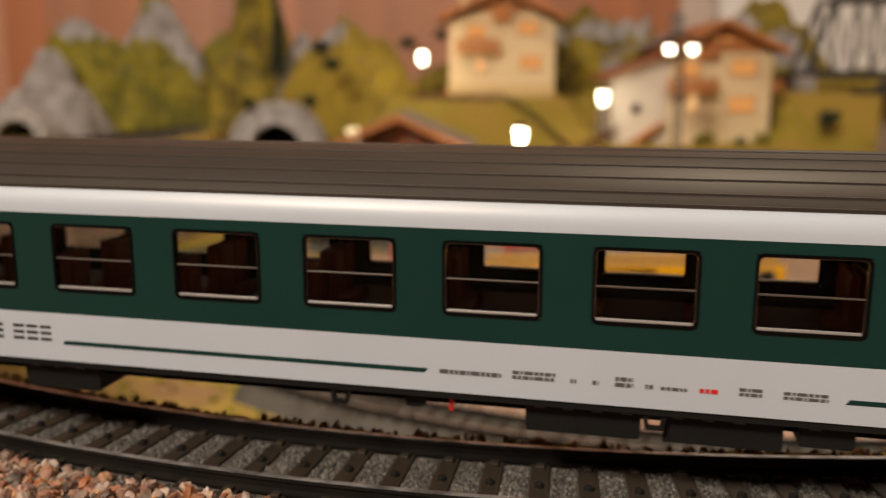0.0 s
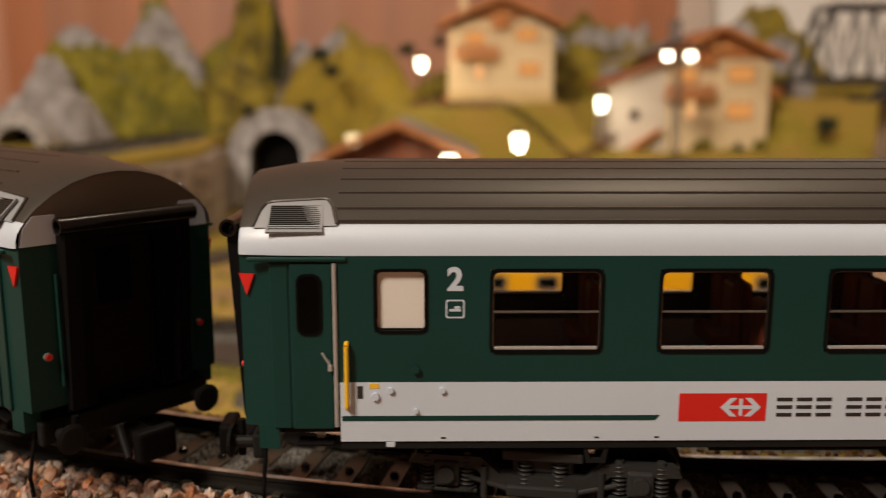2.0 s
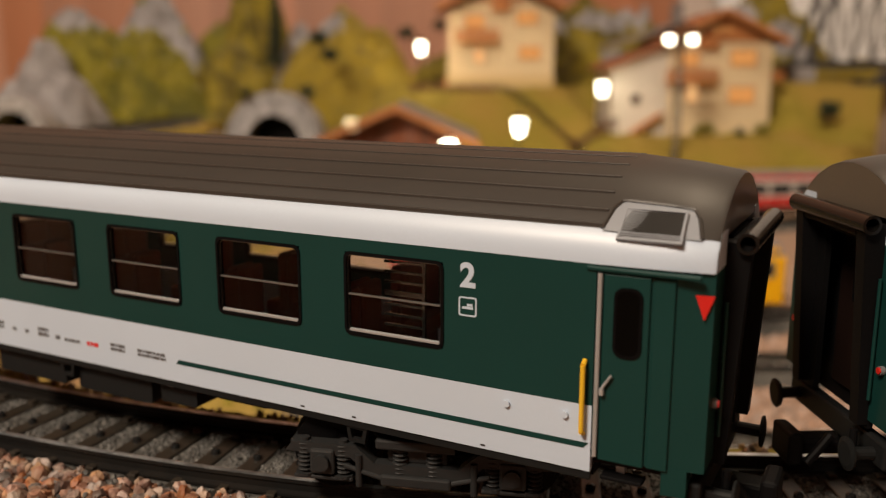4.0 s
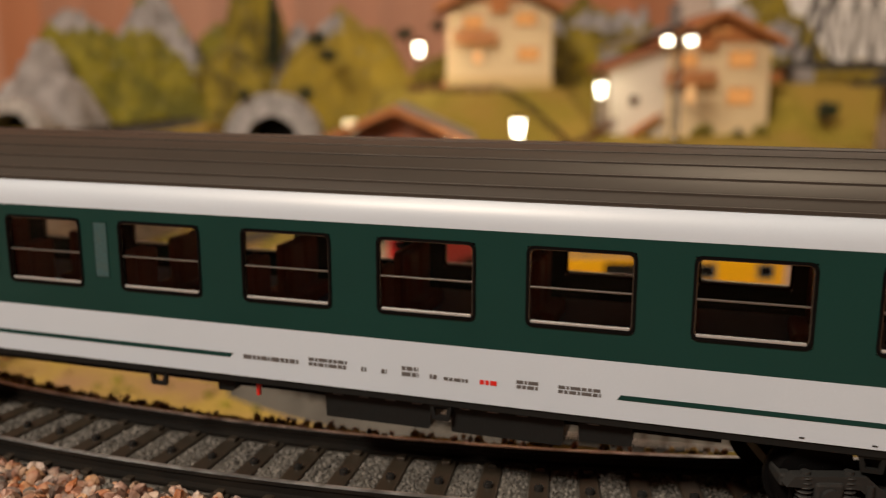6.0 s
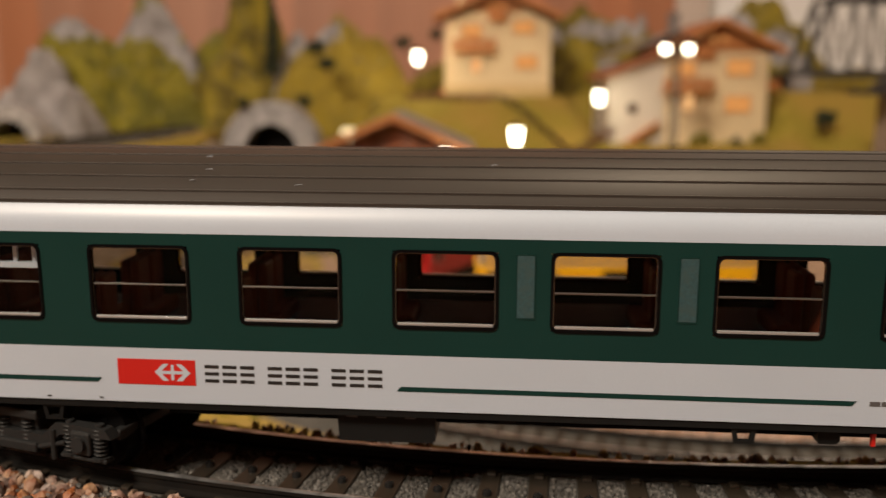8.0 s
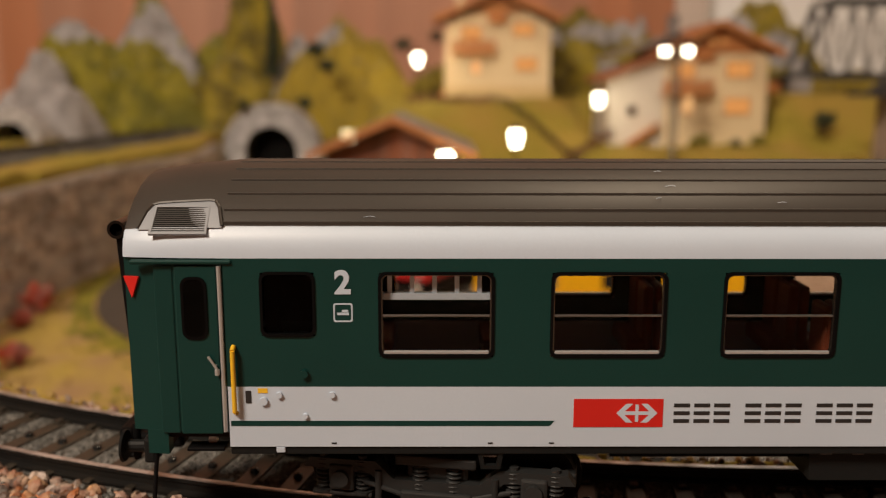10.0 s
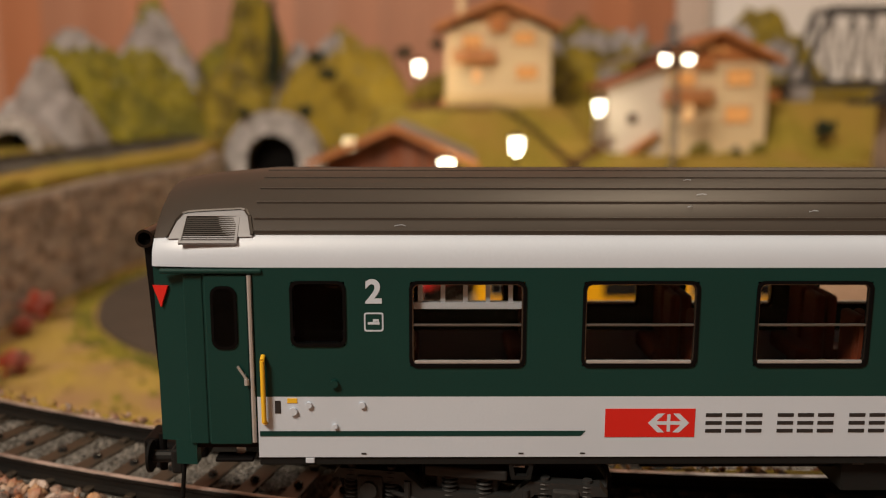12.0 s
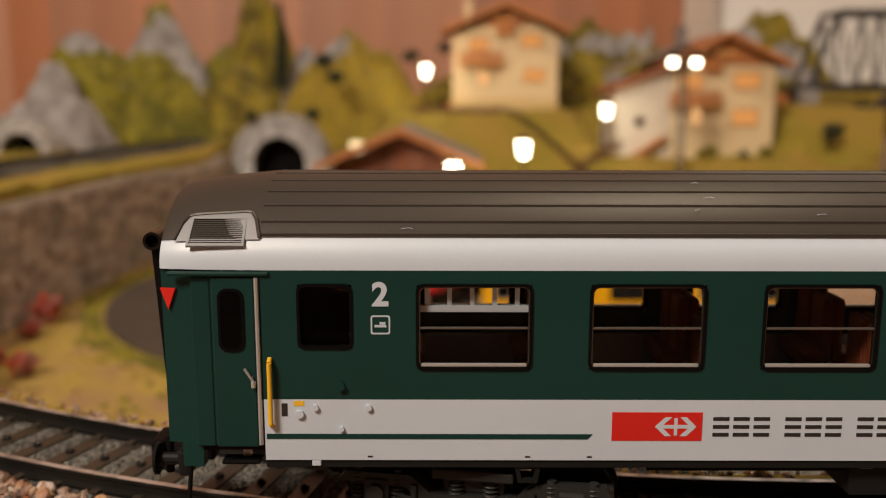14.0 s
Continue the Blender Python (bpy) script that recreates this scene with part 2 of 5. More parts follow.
class Shape:
    """Vertices and faces gathered in millimetres."""

    def __init__(self):
        self.v, self.f = [], []

    def add(self, verts, faces):
        k = len(self.v)
        self.v += [tuple(p) for p in verts]
        self.f += [tuple(i + k for i in f) for f in faces]
        return self

    def box(self, x0, x1, y0, y1, z0, z1, m=None):
        vs = [(x, y, z) for z in (z0, z1) for y in (y0, y1) for x in (x0, x1)]
        if m is not None:
            vs = [m @ Vector(p) for p in vs]
        return self.add(vs, [(0, 2, 3, 1), (4, 5, 7, 6), (0, 1, 5, 4), (2, 6, 7, 3), (0, 4, 6, 2), (1, 3, 7, 5)])

    def soft(self, x0, x1, y0, y1, z0, z1, r, m=None):
        """A box with bevelled edges."""
        r = min(r, (x1 - x0) * 0.45, (y1 - y0) * 0.45, (z1 - z0) * 0.45)
        bm = bmesh.new()
        bmesh.ops.create_cube(bm, size=1)
        for v in bm.verts:
            v.co = Vector((x0 if v.co.x < 0 else x1, y0 if v.co.y < 0 else y1, z0 if v.co.z < 0 else z1))
        bmesh.ops.bevel(bm, geom=bm.edges[:], offset=r, segments=2, affect="EDGES", profile=0.5)
        return self.take(bm, m)

    def take(self, bm, m=None):
        bm.verts.index_update()
        vs = [(m @ v.co) if m is not None else v.co.copy() for v in bm.verts]
        fs = [[v.index for v in f.verts] for f in bm.faces]
        bm.free()
        return self.add(vs, fs)

    def tube(self, a, b, r, n=10, r2=None):
        """A round bar from a to b."""
        a, b = Vector(a), Vector(b)
        q = (b - a).to_track_quat("Z", "Y")
        r2 = r if r2 is None else r2
        vs = []
        for p, rad in ((a, r), (b, r2)):
            vs += [p + q @ Vector((rad * math.cos(2 * math.pi * i / n), rad * math.sin(2 * math.pi * i / n), 0)) for i in range(n)]
        fs = [(i, (i + 1) % n, n + (i + 1) % n, n + i) for i in range(n)] + [tuple(range(n))[::-1], tuple(range(n, 2 * n))]
        return self.add(vs, fs)

    def prism(self, outline, axis, a, b):
        """An outline swept along an axis: 'x' takes (y, z), 'y' takes (x, z), 'z' takes (x, y)."""
        def put(p, d):
            return {"x": (d, p[0], p[1]), "y": (p[0], d, p[1]), "z": (p[0], p[1], d)}[axis]
        n = len(outline)
        vs = [put(p, a) for p in outline] + [put(p, b) for p in outline]
        fs = [(i, (i + 1) % n, n + (i + 1) % n, n + i) for i in range(n)] + [tuple(range(n))[::-1], tuple(range(n, 2 * n))]
        return self.add(vs, fs)

    def loft(self, sections, closed=False):
        n = len(sections[0])
        vs = [p for s in sections for p in s]
        fs = []
        for j in range(len(sections) - 1):
            for i in range(n if closed else n - 1):
                k = (i + 1) % n
                fs.append((j * n + i, j * n + k, (j + 1) * n + k, (j + 1) * n + i))
        return self.add(vs, fs)

    def ring(self, outer, inner, axis, a, b):
        """A flat frame between two outlines of as many points, from depth a to b."""
        def put(p, d):
            return {"y": (p[0], d, p[1]), "x": (d, p[0], p[1])}[axis]
        n = len(outer)
        vs = [put(p, a) for p in outer] + [put(p, a) for p in inner] + [put(p, b) for p in outer] + [put(p, b) for p in inner]
        fs = []
        for i in range(n):
            k = (i + 1) % n
            fs += [(i, k, n + k, n + i), (2 * n + i, 3 * n + i, 3 * n + k, 2 * n + k), (i, 2 * n + i, 2 * n + k, k), (n + i, n + k, 3 * n + k, 3 * n + i)]
        return self.add(vs, fs)

    def mesh(self, name, mat, smooth=False, fix=True):
        me = bpy.data.meshes.new(name)
        me.from_pydata([(x * MM, y * MM, z * MM) for x, y, z in self.v], [], self.f)
        if fix:
            bm = bmesh.new()
            bm.from_mesh(me)
            bmesh.ops.recalc_face_normals(bm, faces=bm.faces[:])
            bm.to_mesh(me)
            bm.free()
        me.materials.append(mat)
        if smooth:
            me.polygons.foreach_set("use_smooth", [True] * len(me.polygons))
            if hasattr(me, "set_sharp_from_angle"):
                me.set_sharp_from_angle(angle=radians(40))
        return me


def round_rect(x0, x1, z0, z1, r, n=4):
    pts = []
    for cx, cz, a in ((x1 - r, z1 - r, 0), (x0 + r, z1 - r, 90), (x0 + r, z0 + r, 180), (x1 - r, z0 + r, 270)):
        pts += [(cx + r * math.cos(radians(a + 90 * i / n)), cz + r * math.sin(radians(a + 90 * i / n))) for i in range(n + 1)]
    return pts


def part(name, shape, mat, parent, label="", smooth=False, at=None):
    """One mesh object under a thing or under a part."""
    me = shape if isinstance(shape, bpy.types.Mesh) else shape.mesh(name, mat, smooth)
    ob = new(name, me)
    ob.parent = parent
    if at is not None:
        ob.matrix_basis = at
    return tagged(ob, label)


def thing(name, label, category, at=None, group="", kind=""):
    ob = new(name)
    ob.empty_display_size = 0.01
    if at is not None:
        ob.matrix_basis = at
    return tagged(ob, label, category, group, kind)


def solid(name, shape, mat, label, category, group="", kind="", smooth=False, at=None):
    ob = new(name, shape if isinstance(shape, bpy.types.Mesh) else shape.mesh(name, mat, smooth))
    if at is not None:
        ob.matrix_basis = at
    return tagged(ob, label, category, group, kind)


def at_mm(x, y, z, rz=0.0):
    return Matrix.Translation((x * MM, y * MM, z * MM)) @ Matrix.Rotation(radians(rz), 4, "Z")


# ---------------------------------------------------------------- the line of the front track: a curve that runs out into a straight
JOIN, HEADING, RADIUS = Vector((76.52, 109.39)), 0.0464, 342.3
PIVOT_REAR, PIVOT_FRONT, HALF = 25.16, 225.5, 15.3
ALONG = Vector((math.cos(HEADING), math.sin(HEADING)))
ACROSS = Vector((-ALONG.y, ALONG.x))


def line_at(u):
    """Place and heading at u mm along the track's middle; the curve lies at u < 0."""
    if u >= 0:
        return JOIN + ALONG * u, HEADING
    a = u / RADIUS
    return JOIN + RADIUS * (math.sin(a) * ALONG + (1 - math.cos(a)) * ACROSS), HEADING + a


def line_offset(x, y):
    """How far a place lies from the track's middle, to the camera's side positive."""
    v = Vector((x, y)) - JOIN
    if v.dot(ALONG) >= 0:
        return -v.dot(ACROSS)
    return (v - RADIUS * ACROSS).length - RADIUS


def coach_pose(u):
    """The coach's pose with its rear pivot at u."""
    a, _ = line_at(u)
    w = u + PIVOT_FRONT - PIVOT_REAR
    for _ in range(4):
        b, _ = line_at(w)
        w -= (b - a).length - (PIVOT_FRONT - PIVOT_REAR)
    b, _ = line_at(w)
    d = (b - a).normalized()
    n = Vector((-d.y, d.x))
    o = a - d * PIVOT_REAR - n * HALF
    th = math.atan2(d.y, d.x)
    return at_mm(o.x, o.y, 0, math.degrees(th)), w, th


def sweep(profile, us, flip=1):
    """A profile of (offset to the far side, height) swept along the track."""
    secs = []
    for u in us:
        p, h = line_at(u)
        n = Vector((-math.sin(h), math.cos(h)))
        secs.append([(p.x + n.x * o, p.y + n.y * o, z) for o, z in profile])
    return secs

# ---------------------------------------------------------------- the room
YARD = -80.0


def room():
    wall = solid("wall_north", Shape().box(-1700, 361, 1420, 1500, -950, 1450), PANEL, "reddish wood panelled wall behind the layout", "wall", kind="structure")
    me = Shape().box(0.08, 65.92, 0, 20, -950, 1450).mesh("panel_board", PANEL)
    for i in range(31):
        x = -1686 + i * 66
        part("panel_board", me, PANEL, wall, at=at_mm(x, 1400, 0))
    solid("trim", Shape().soft(361, 411, 1392, 1500, -950, 1450, 2), TRIMWOOD, "pale pinkish wooden corner post", "trim", kind="structure")
    solid("wall_east", Shape().box(411, 1700, 1440, 1500, -950, 1450), PAINT, "plain white painted wall", "wall", kind="structure")
    # out of view: assumed walls and ceiling, toned to limit the bounced fill light
    solid("wall_side_east", Shape().box(1700, 1780, -1500, 1500, -950, 1450), PANEL, "unseen room wall, reddish to keep bounced light low", "wall", kind="structure")
    solid("wall_side_west", Shape().box(-1780, -1700, -1500, 1500, -950, 1450), PANEL, "unseen room wall, reddish to keep bounced light low", "wall", kind="structure")
    solid("wall_south", Shape().box(-1780, 1780, -1580, -1500, -950, 1450), PANEL, "unseen room wall, reddish to keep bounced light low", "wall", kind="structure")
    solid("ceiling", Shape().box(-1780, 1780, -1580, 1500, 1450, 1500), CEIL, "unseen beige ceiling that bounces light", "ceiling", kind="structure")
    solid("floor", Shape().box(-1780, 1780, -1580, 1500, -1000, -950), FLOORMAT, "plain wooden floor", "floor", kind="structure")


def smooth(a, b, x):
    t = min(1.0, max(0.0, (x - a) / (b - a)))
    return t * t * (3 - 2 * t)


WALL_BENDS = ((470, 567, 664, 740, 800, 945), (-257, -251, -249, -233, -219, -241))


def wall_line(y):
    """Where the retaining wall of the upper line stands."""
    return float(np.interp(y, *WALL_BENDS))


def ground_height(x, y):
    d = line_offset(x, y)
    z = YARD
    # ledge that carries the front track
    lip = smooth(-40, -17, d) if y < 420 else 0.0
    z += (77.0) * lip
    # terrace of the upper line, at the far side to the west
    k = smooth(-3, -9, x - wall_line(y)) * smooth(466, 474, y)
    z = max(z, YARD + 78 * k)
    # low platform of the station's track
    z = max(z, YARD + 12 * smooth(585, 600, y) * smooth(-150, -120, x))
    # meadow with the houses
    west = 117 * smooth(760, 1060, y)
    middle = 70 * smooth(760, 900, y) + 50 * smooth(1060, 1200, y)
    east = 62 * smooth(740, 880, y) + 65 * smooth(890, 1010, y)
    h = west + (middle - west) * smooth(138, 182, x)
    h = h + (east - h) * smooth(340, 378, x)
    z = max(z, YARD + h * smooth(-170, -60, x))
    n = noise.noise((x * 0.012, y * 0.012, 3.1)) * 5 + noise.noise((x * 0.05, y * 0.05, 7.7)) * 1.6
    if z > -78 and lip < 0.02:
        z += n * smooth(-80, -60, z)
    if lip > 0.02:
        z += noise.noise((x * 0.06, y * 0.06, 1.7)) * 0.8 * smooth(10, 25, abs(d))
    else:
        z += n * 0.25 * smooth(-60, -180, x)
    return z


def ground():
    xs = [*np.linspace(-1500, -420, 30), *np.linspace(-400, 420, 206), *np.linspace(440, 1500, 30)]
    ys = [*np.linspace(-30, 60, 16), *np.linspace(63, 320, 86), *np.linspace(326, 1180, 130), *np.linspace(1200, 1398, 12)]
    v = [(float(x), float(y), ground_height(x, y)) for y in ys for x in xs]
    n = len(xs)
    f = [(j * n + i, j * n + i + 1, (j + 1) * n + i + 1, (j + 1) * n + i) for j in range(len(ys) - 1) for i in range(n - 1)]
    s = Shape()
    s.v, s.f = v, f
    me = s.mesh("ground", GRASS, True, fix=False)
    me.materials.append(GRAVEL)
    me.materials.append(SCRUB)
    idx = []
    for p in me.polygons:
        c = p.center / MM
        edge = noise.noise((c.x * 0.03, c.y * 0.03, 0)) * 30
        d = line_offset(c.x, c.y)
        front = d > 6 and c.y < 260
        yard = c.y > 150 and c.x + (c.y - 330) * 0.25 + edge * 0.2 > -18 and c.z < -66 and c.y < 780
        idx.append(1 if front or yard else 2 if c.y < 690 + edge and c.z < -40 else 0)
    me.polygons.foreach_set("material_index", idx)
    tagged(new("ground", me), "model landscape with yellow-green flock grass and brown gravel", "ground", kind="structure")
    solid("layout_edge", Shape().soft(-1500, 1500, -45, -30, -200, 0, 2), FLOORMAT, "plain wooden edge board of the layout", "board", kind="structure")


# ---------------------------------------------------------------- tracks
GAUGE = 16.5


def rail_profile(o):
    return [(o - 1.3, -2.3), (o + 1.3, -2.3), (o + 1.3, -1.95), (o + 0.3, -1.75), (o + 0.3, -0.75), (o + 0.55, -0.55), (o + 0.5, -0.02), (o + 0.25, 0.02),
            (o - 0.25, 0.02), (o - 0.5, -0.02), (o - 0.55, -0.55), (o - 0.3, -0.75), (o - 0.3, -1.75), (o - 1.3, -1.95)]


def sleeper_shape():
    s = Shape()
    s.soft(-1.45, 1.45, -13.2, 13.2, -3.6, -2.3, 0.25)
    for y in (-8.25, 8.25):
        for e in (-1, 1):
            s.soft(-0.7, 0.7, y + e * 1.9 - 0.7, y + e * 1.9 + 0.7, -2.4, -1.75, 0.2)
    return s


def stud_shape():
    s = Shape()
    s.tube((0, 0, -2.5), (0, 0, -1.7), 0.75, 10, 0.65).tube((0, 0, -1.7), (0, 0, -1.45), 0.65, 10, 0.3)
    return s


def track(name, label, sweep_of, place_of, u0, u1, pitch, group, near=None):
    """A track in its grey moulded bed: rails, sleepers and centre studs."""
    root = thing(name, label, "track", group=group)
    n = max(2, int((u1 - u0) / 6))
    us = [u0 + (u1 - u0) * i / n for i in range(n + 1)]
    bed = [(-20, -9.5), (-14.5, -3.1), (-13.0, -2.75), (0, -2.7), (13.0, -2.75), (14.5, -3.1), (20, -9.5)]
    secs = []
    for i, u in enumerate(us):
        sec = sweep_of(bed, [u])[0]
        secs.append(sec)
    part("ballast_bed", Shape().loft(secs), BED, root, "grey moulded ballast bed", True)
    for o in (-GAUGE / 2 - 0.4, GAUGE / 2 + 0.4):
        r = Shape().loft(sweep_of(rail_profile(o), us), closed=True)
        me = r.mesh("rail", RAIL, True)
        me.materials.append(RAILTOP)
        for p in me.polygons:
            if p.index % 14 in (6, 7, 8):
                p.material_index = 1
        part("rail", me, RAIL, root, "metal rail with polished head")
    sl, st = sleeper_shape().mesh("sleeper", SLEEPER), stud_shape().mesh("stud", IRON, True)
    u = u0 + pitch * 0.5
    while u < u1:
        m = place_of(u)
        part("sleeper", sl, SLEEPER, root, at=m)
        part("stud", st, IRON, root, at=m)
        u += pitch
    return root


def front_track():
    def place_of(u):
        p, h = line_at(u)
        return at_mm(p.x, p.y, 0, math.degrees(h))
    track("front_track", "curved model track with brown sleepers on grey ballast", sweep, place_of, -434.1, 330, 7.06, "model tracks")


def straight(x0, y0, z0, deg):
    """Functions for a straight track from a start in a direction."""
    d, a = Vector((math.cos(radians(deg)), math.sin(radians(deg)))), radians(deg)
    n = Vector((-d.y, d.x))

    def sweep_of(profile, us):
        return [[(x0 + d.x * u + n.x * o, y0 + d.y * u + n.y * o, z0 + z) for o, z in profile] for u in us]

    def place_of(u):
        return at_mm(x0 + d.x * u, y0 + d.y * u, z0, deg)
    return sweep_of, place_of


def bend(cx, cy, z0, r):
    """Functions for a curved track that is nearest the camera at length 0."""
    def sweep_of(profile, us):
        out = []
        for u in us:
            a = u / r
            out.append([(cx + (r - o) * math.sin(a), cy - (r - o) * math.cos(a), z0 + z) for o, z in profile])
        return out

    def place_of(u):
        a = u / r
        return at_mm(cx + r * math.sin(a), cy - r * math.cos(a), z0, math.degrees(a))
    return sweep_of, place_of


# start, direction and length of the yard's tracks
YARD_LINES = ((-10, 380, -2.0, 400), (-130, 455, 0, 560), (-105, 635.5, 8, 560))


def yard_tracks():
    for x0, y0, deg, length in YARD_LINES:
        a, b = straight(x0, y0, YARD + (21.0 if y0 > 600 else 9.0), deg)
        track("yard_track", "straight model track in the gravel yard", a, b, 0, length, 7.6, "model tracks")
    a, b = straight(-31, 486, YARD + 9.0, 62)
    track("yard_track", "short model track stub under the red locomotive", a, b, 0, 150, 7.6, "model tracks")
    a, b = bend(150, 643, YARD + 9.0, 360)
    track("yard_track", "curved model track in the gravel yard", a, b, -250, 200, 7.6, "model tracks")
    a, b = straight(-343, 500, 7.0, 84)
    track("upper_track", "model track on the upper terrace leading past a tunnel", a, b, 0, 520, 9.0, "model tracks")


def stones(name, label, count, spot, size, mat, seed, level=1):
    """Loose stones in one mesh; spot gives a place or None."""
    rng = random.Random(seed)
    kinds = []
    for k in range(8):
        bm = bmesh.new()
        bmesh.ops.create_icosphere(bm, subdivisions=level, radius=1)
        for v in bm.verts:
            v.co *= 1 + 0.42 * noise.noise(v.co * 1.4 + Vector((k * 7.1, 0, 0)))
            v.co = Vector((v.co.x * 1.15, v.co.y * 0.95, v.co.z * 0.8))
        bm.verts.index_update()
        kinds.append(([v.co.copy() for v in bm.verts], [[v.index for v in f.verts] for f in bm.faces]))
        bm.free()
    s = Shape()
    made = 0
    while made < count:
        p = spot(rng)
        if p is None:
            continue
        vs, fs = kinds[rng.randrange(8)]
        q = Euler((rng.uniform(0, 6.3), rng.uniform(0, 6.3), rng.uniform(0, 6.3))).to_matrix()
        r = rng.uniform(*size)
        s.add([q @ v * r + Vector(p) for v in vs], fs)
        made += 1
    me = s.mesh(name, mat, False, fix=False)
    return tagged(new(name, me), label, "gravel", kind="stuff")


def gravel():
    def front(rng):
        x, y = rng.uniform(-140, 110), rng.uniform(62, 175)
        d = line_offset(x, y)
        if d < 11.2 or d > 55:
            return None
        return (x, y, ground_height(x, y) + rng.uniform(-0.2, 0.9))

    def behind(rng):
        x, y = rng.uniform(-150, 250), rng.uniform(90, 215)
        d = line_offset(x, y)
        if d > -11.5 or d < -19:
            return None
        return (x, y, ground_height(x, y) + rng.uniform(-0.3, 0.4))

    def yard(rng):
        x, y = rng.uniform(-90, 260), rng.uniform(225, 470)
        if x + (y - 330) * 0.25 + noise.noise((x * 0.03, y * 0.03, 0)) * 6 < -16:
            return None
        return (x, y, YARD + rng.uniform(-0.2, 0.6))
    stones("front_gravel", "pink and brown gravel stones beside the front track", 6500, front, (0.5, 1.25), STONE, 5, 2)
    stones("front_grit", "fine grey grit between the gravel stones", 2500, front, (0.35, 0.6), GREYSTONE, 9)
    def between(rng):
        u, o = rng.uniform(-215, 130), rng.uniform(-13.2, 13.2)
        k = (u + 84.63) / 7.06
        if abs(k - round(k)) * 7.06 < 1.75 or 6.9 < abs(o) < 10.4:
            return None
        p, h = line_at(u)
        return (p.x - math.sin(h) * o, p.y + math.cos(h) * o, -2.72 + rng.uniform(-0.1, 0.12))
    stones("track_grit", "dark grey moulded grit between the sleepers", 15000, between, (0.2, 0.42), GREYSTONE, 19)
    stones("verge_gravel", "small brown stones along the far rail", 600, behind, (0.3, 0.8), STONE, 6)
    stones("yard_gravel", "pinkish brown gravel of the station yard", 14000, yard, (0.8, 1.9), YARDSTONE, 7, 1)


# ---------------------------------------------------------------- the coach
END_R, END_F = -14.3, 265.0
SKIRT_R, SKIRT_F = -2.3, 253.0
WIN0, WINP, WINW, WZ0, WZ1 = 16.1, 20.5, 13.6, 22.85, 33.2
TOP_G = 34.9


def holed(shape, s0, s1, z0, z1, holes, y0, y1):
    """A flat wall from y0 to y1 with rectangular holes."""
    ss = sorted({s0, s1, *[h[0] for h in holes], *[h[1] for h in holes]})
    zs = sorted({z0, z1, *[h[2] for h in holes], *[h[3] for h in holes]})
    for a, b in zip(ss, ss[1:]):
        for c, d in zip(zs, zs[1:]):
            if any(h[0] <= (a + b) / 2 <= h[1] and h[2] <= (c + d) / 2 <= h[3] for h in holes):
                continue
            for y in (y0, y1):
                shape.add([(a, y, c), (b, y, c), (b, y, d), (a, y, d)], [(0, 1, 2, 3)])
    for a, b, c, d in [*holes, (s0, s1, z0, z1)]:
        shape.add([(a, y, z) for y in (y0, y1) for z in (c, d)], [(0, 1, 3, 2)])
        shape.add([(b, y, z) for y in (y0, y1) for z in (c, d)], [(0, 1, 3, 2)])
        shape.add([(s, y, c) for y in (y0, y1) for s in (a, b)], [(0, 1, 3, 2)])
        shape.add([(s, y, d) for y in (y0, y1) for s in (a, b)], [(0, 1, 3, 2)])
    return shape


HALFROOF = [(0.0, 34.9), (0.05, 35.9), (0.35, 37.0), (0.85, 37.9), (1.5, 38.7)]
HALFTOP = [(1.3, 38.6), (1.6, 38.95), (3.2, 40.6), (5.6, 42.4), (8.5, 43.95), (11.8, 44.95), (15.3, 45.3)]


def mirror_y(points):
    return [(2 * HALF - y, z) for y, z in points]


def both(half):
    return half + mirror_y(half)[::-1][1:]


def ribs_at(y):
    for (a, za), (b, zb) in zip(HALFTOP, HALFTOP[1:]):
        if a <= y <= b:
            return za + (zb - za) * (y - a) / (b - a)
    return HALFTOP[-1][1]


def text_mesh(body, size, mat, name="digit"):
    cu = bpy.data.curves.new(name, "FONT")
    cu.body, cu.size, cu.extrude, cu.offset = body, size * MM, 0.00003, 0.00013
    cu.align_x, cu.align_y = "CENTER", "CENTER"
    ob = bpy.data.objects.new(name, cu)
    scene.collection.objects.link(ob)
    me = bpy.data.meshes.new_from_object(ob.evaluated_get(bpy.context.evaluated_depsgraph_get()))
    bpy.data.objects.remove(ob)
    bpy.data.curves.remove(cu)
    me.name = name
    me.materials.clear()
    me.materials.append(mat)
    return me


def window_unit(root, meshes, s, far, w, z0, z1, kind):
    """One window: rubber frame, bright inner frame, glazing bar and pane."""
    m = at_mm(s, 0, 0) if not far else Matrix.Translation((((s + w)) * MM, 2 * HALF * MM, 0)) @ Matrix.Rotation(math.pi, 4, "Z")
    fr = part("window_frame", meshes[0], RUBBER, root, at=m)
    for n, me, lab in meshes[1]:
        part(n, me, None, fr, lab)
    return fr


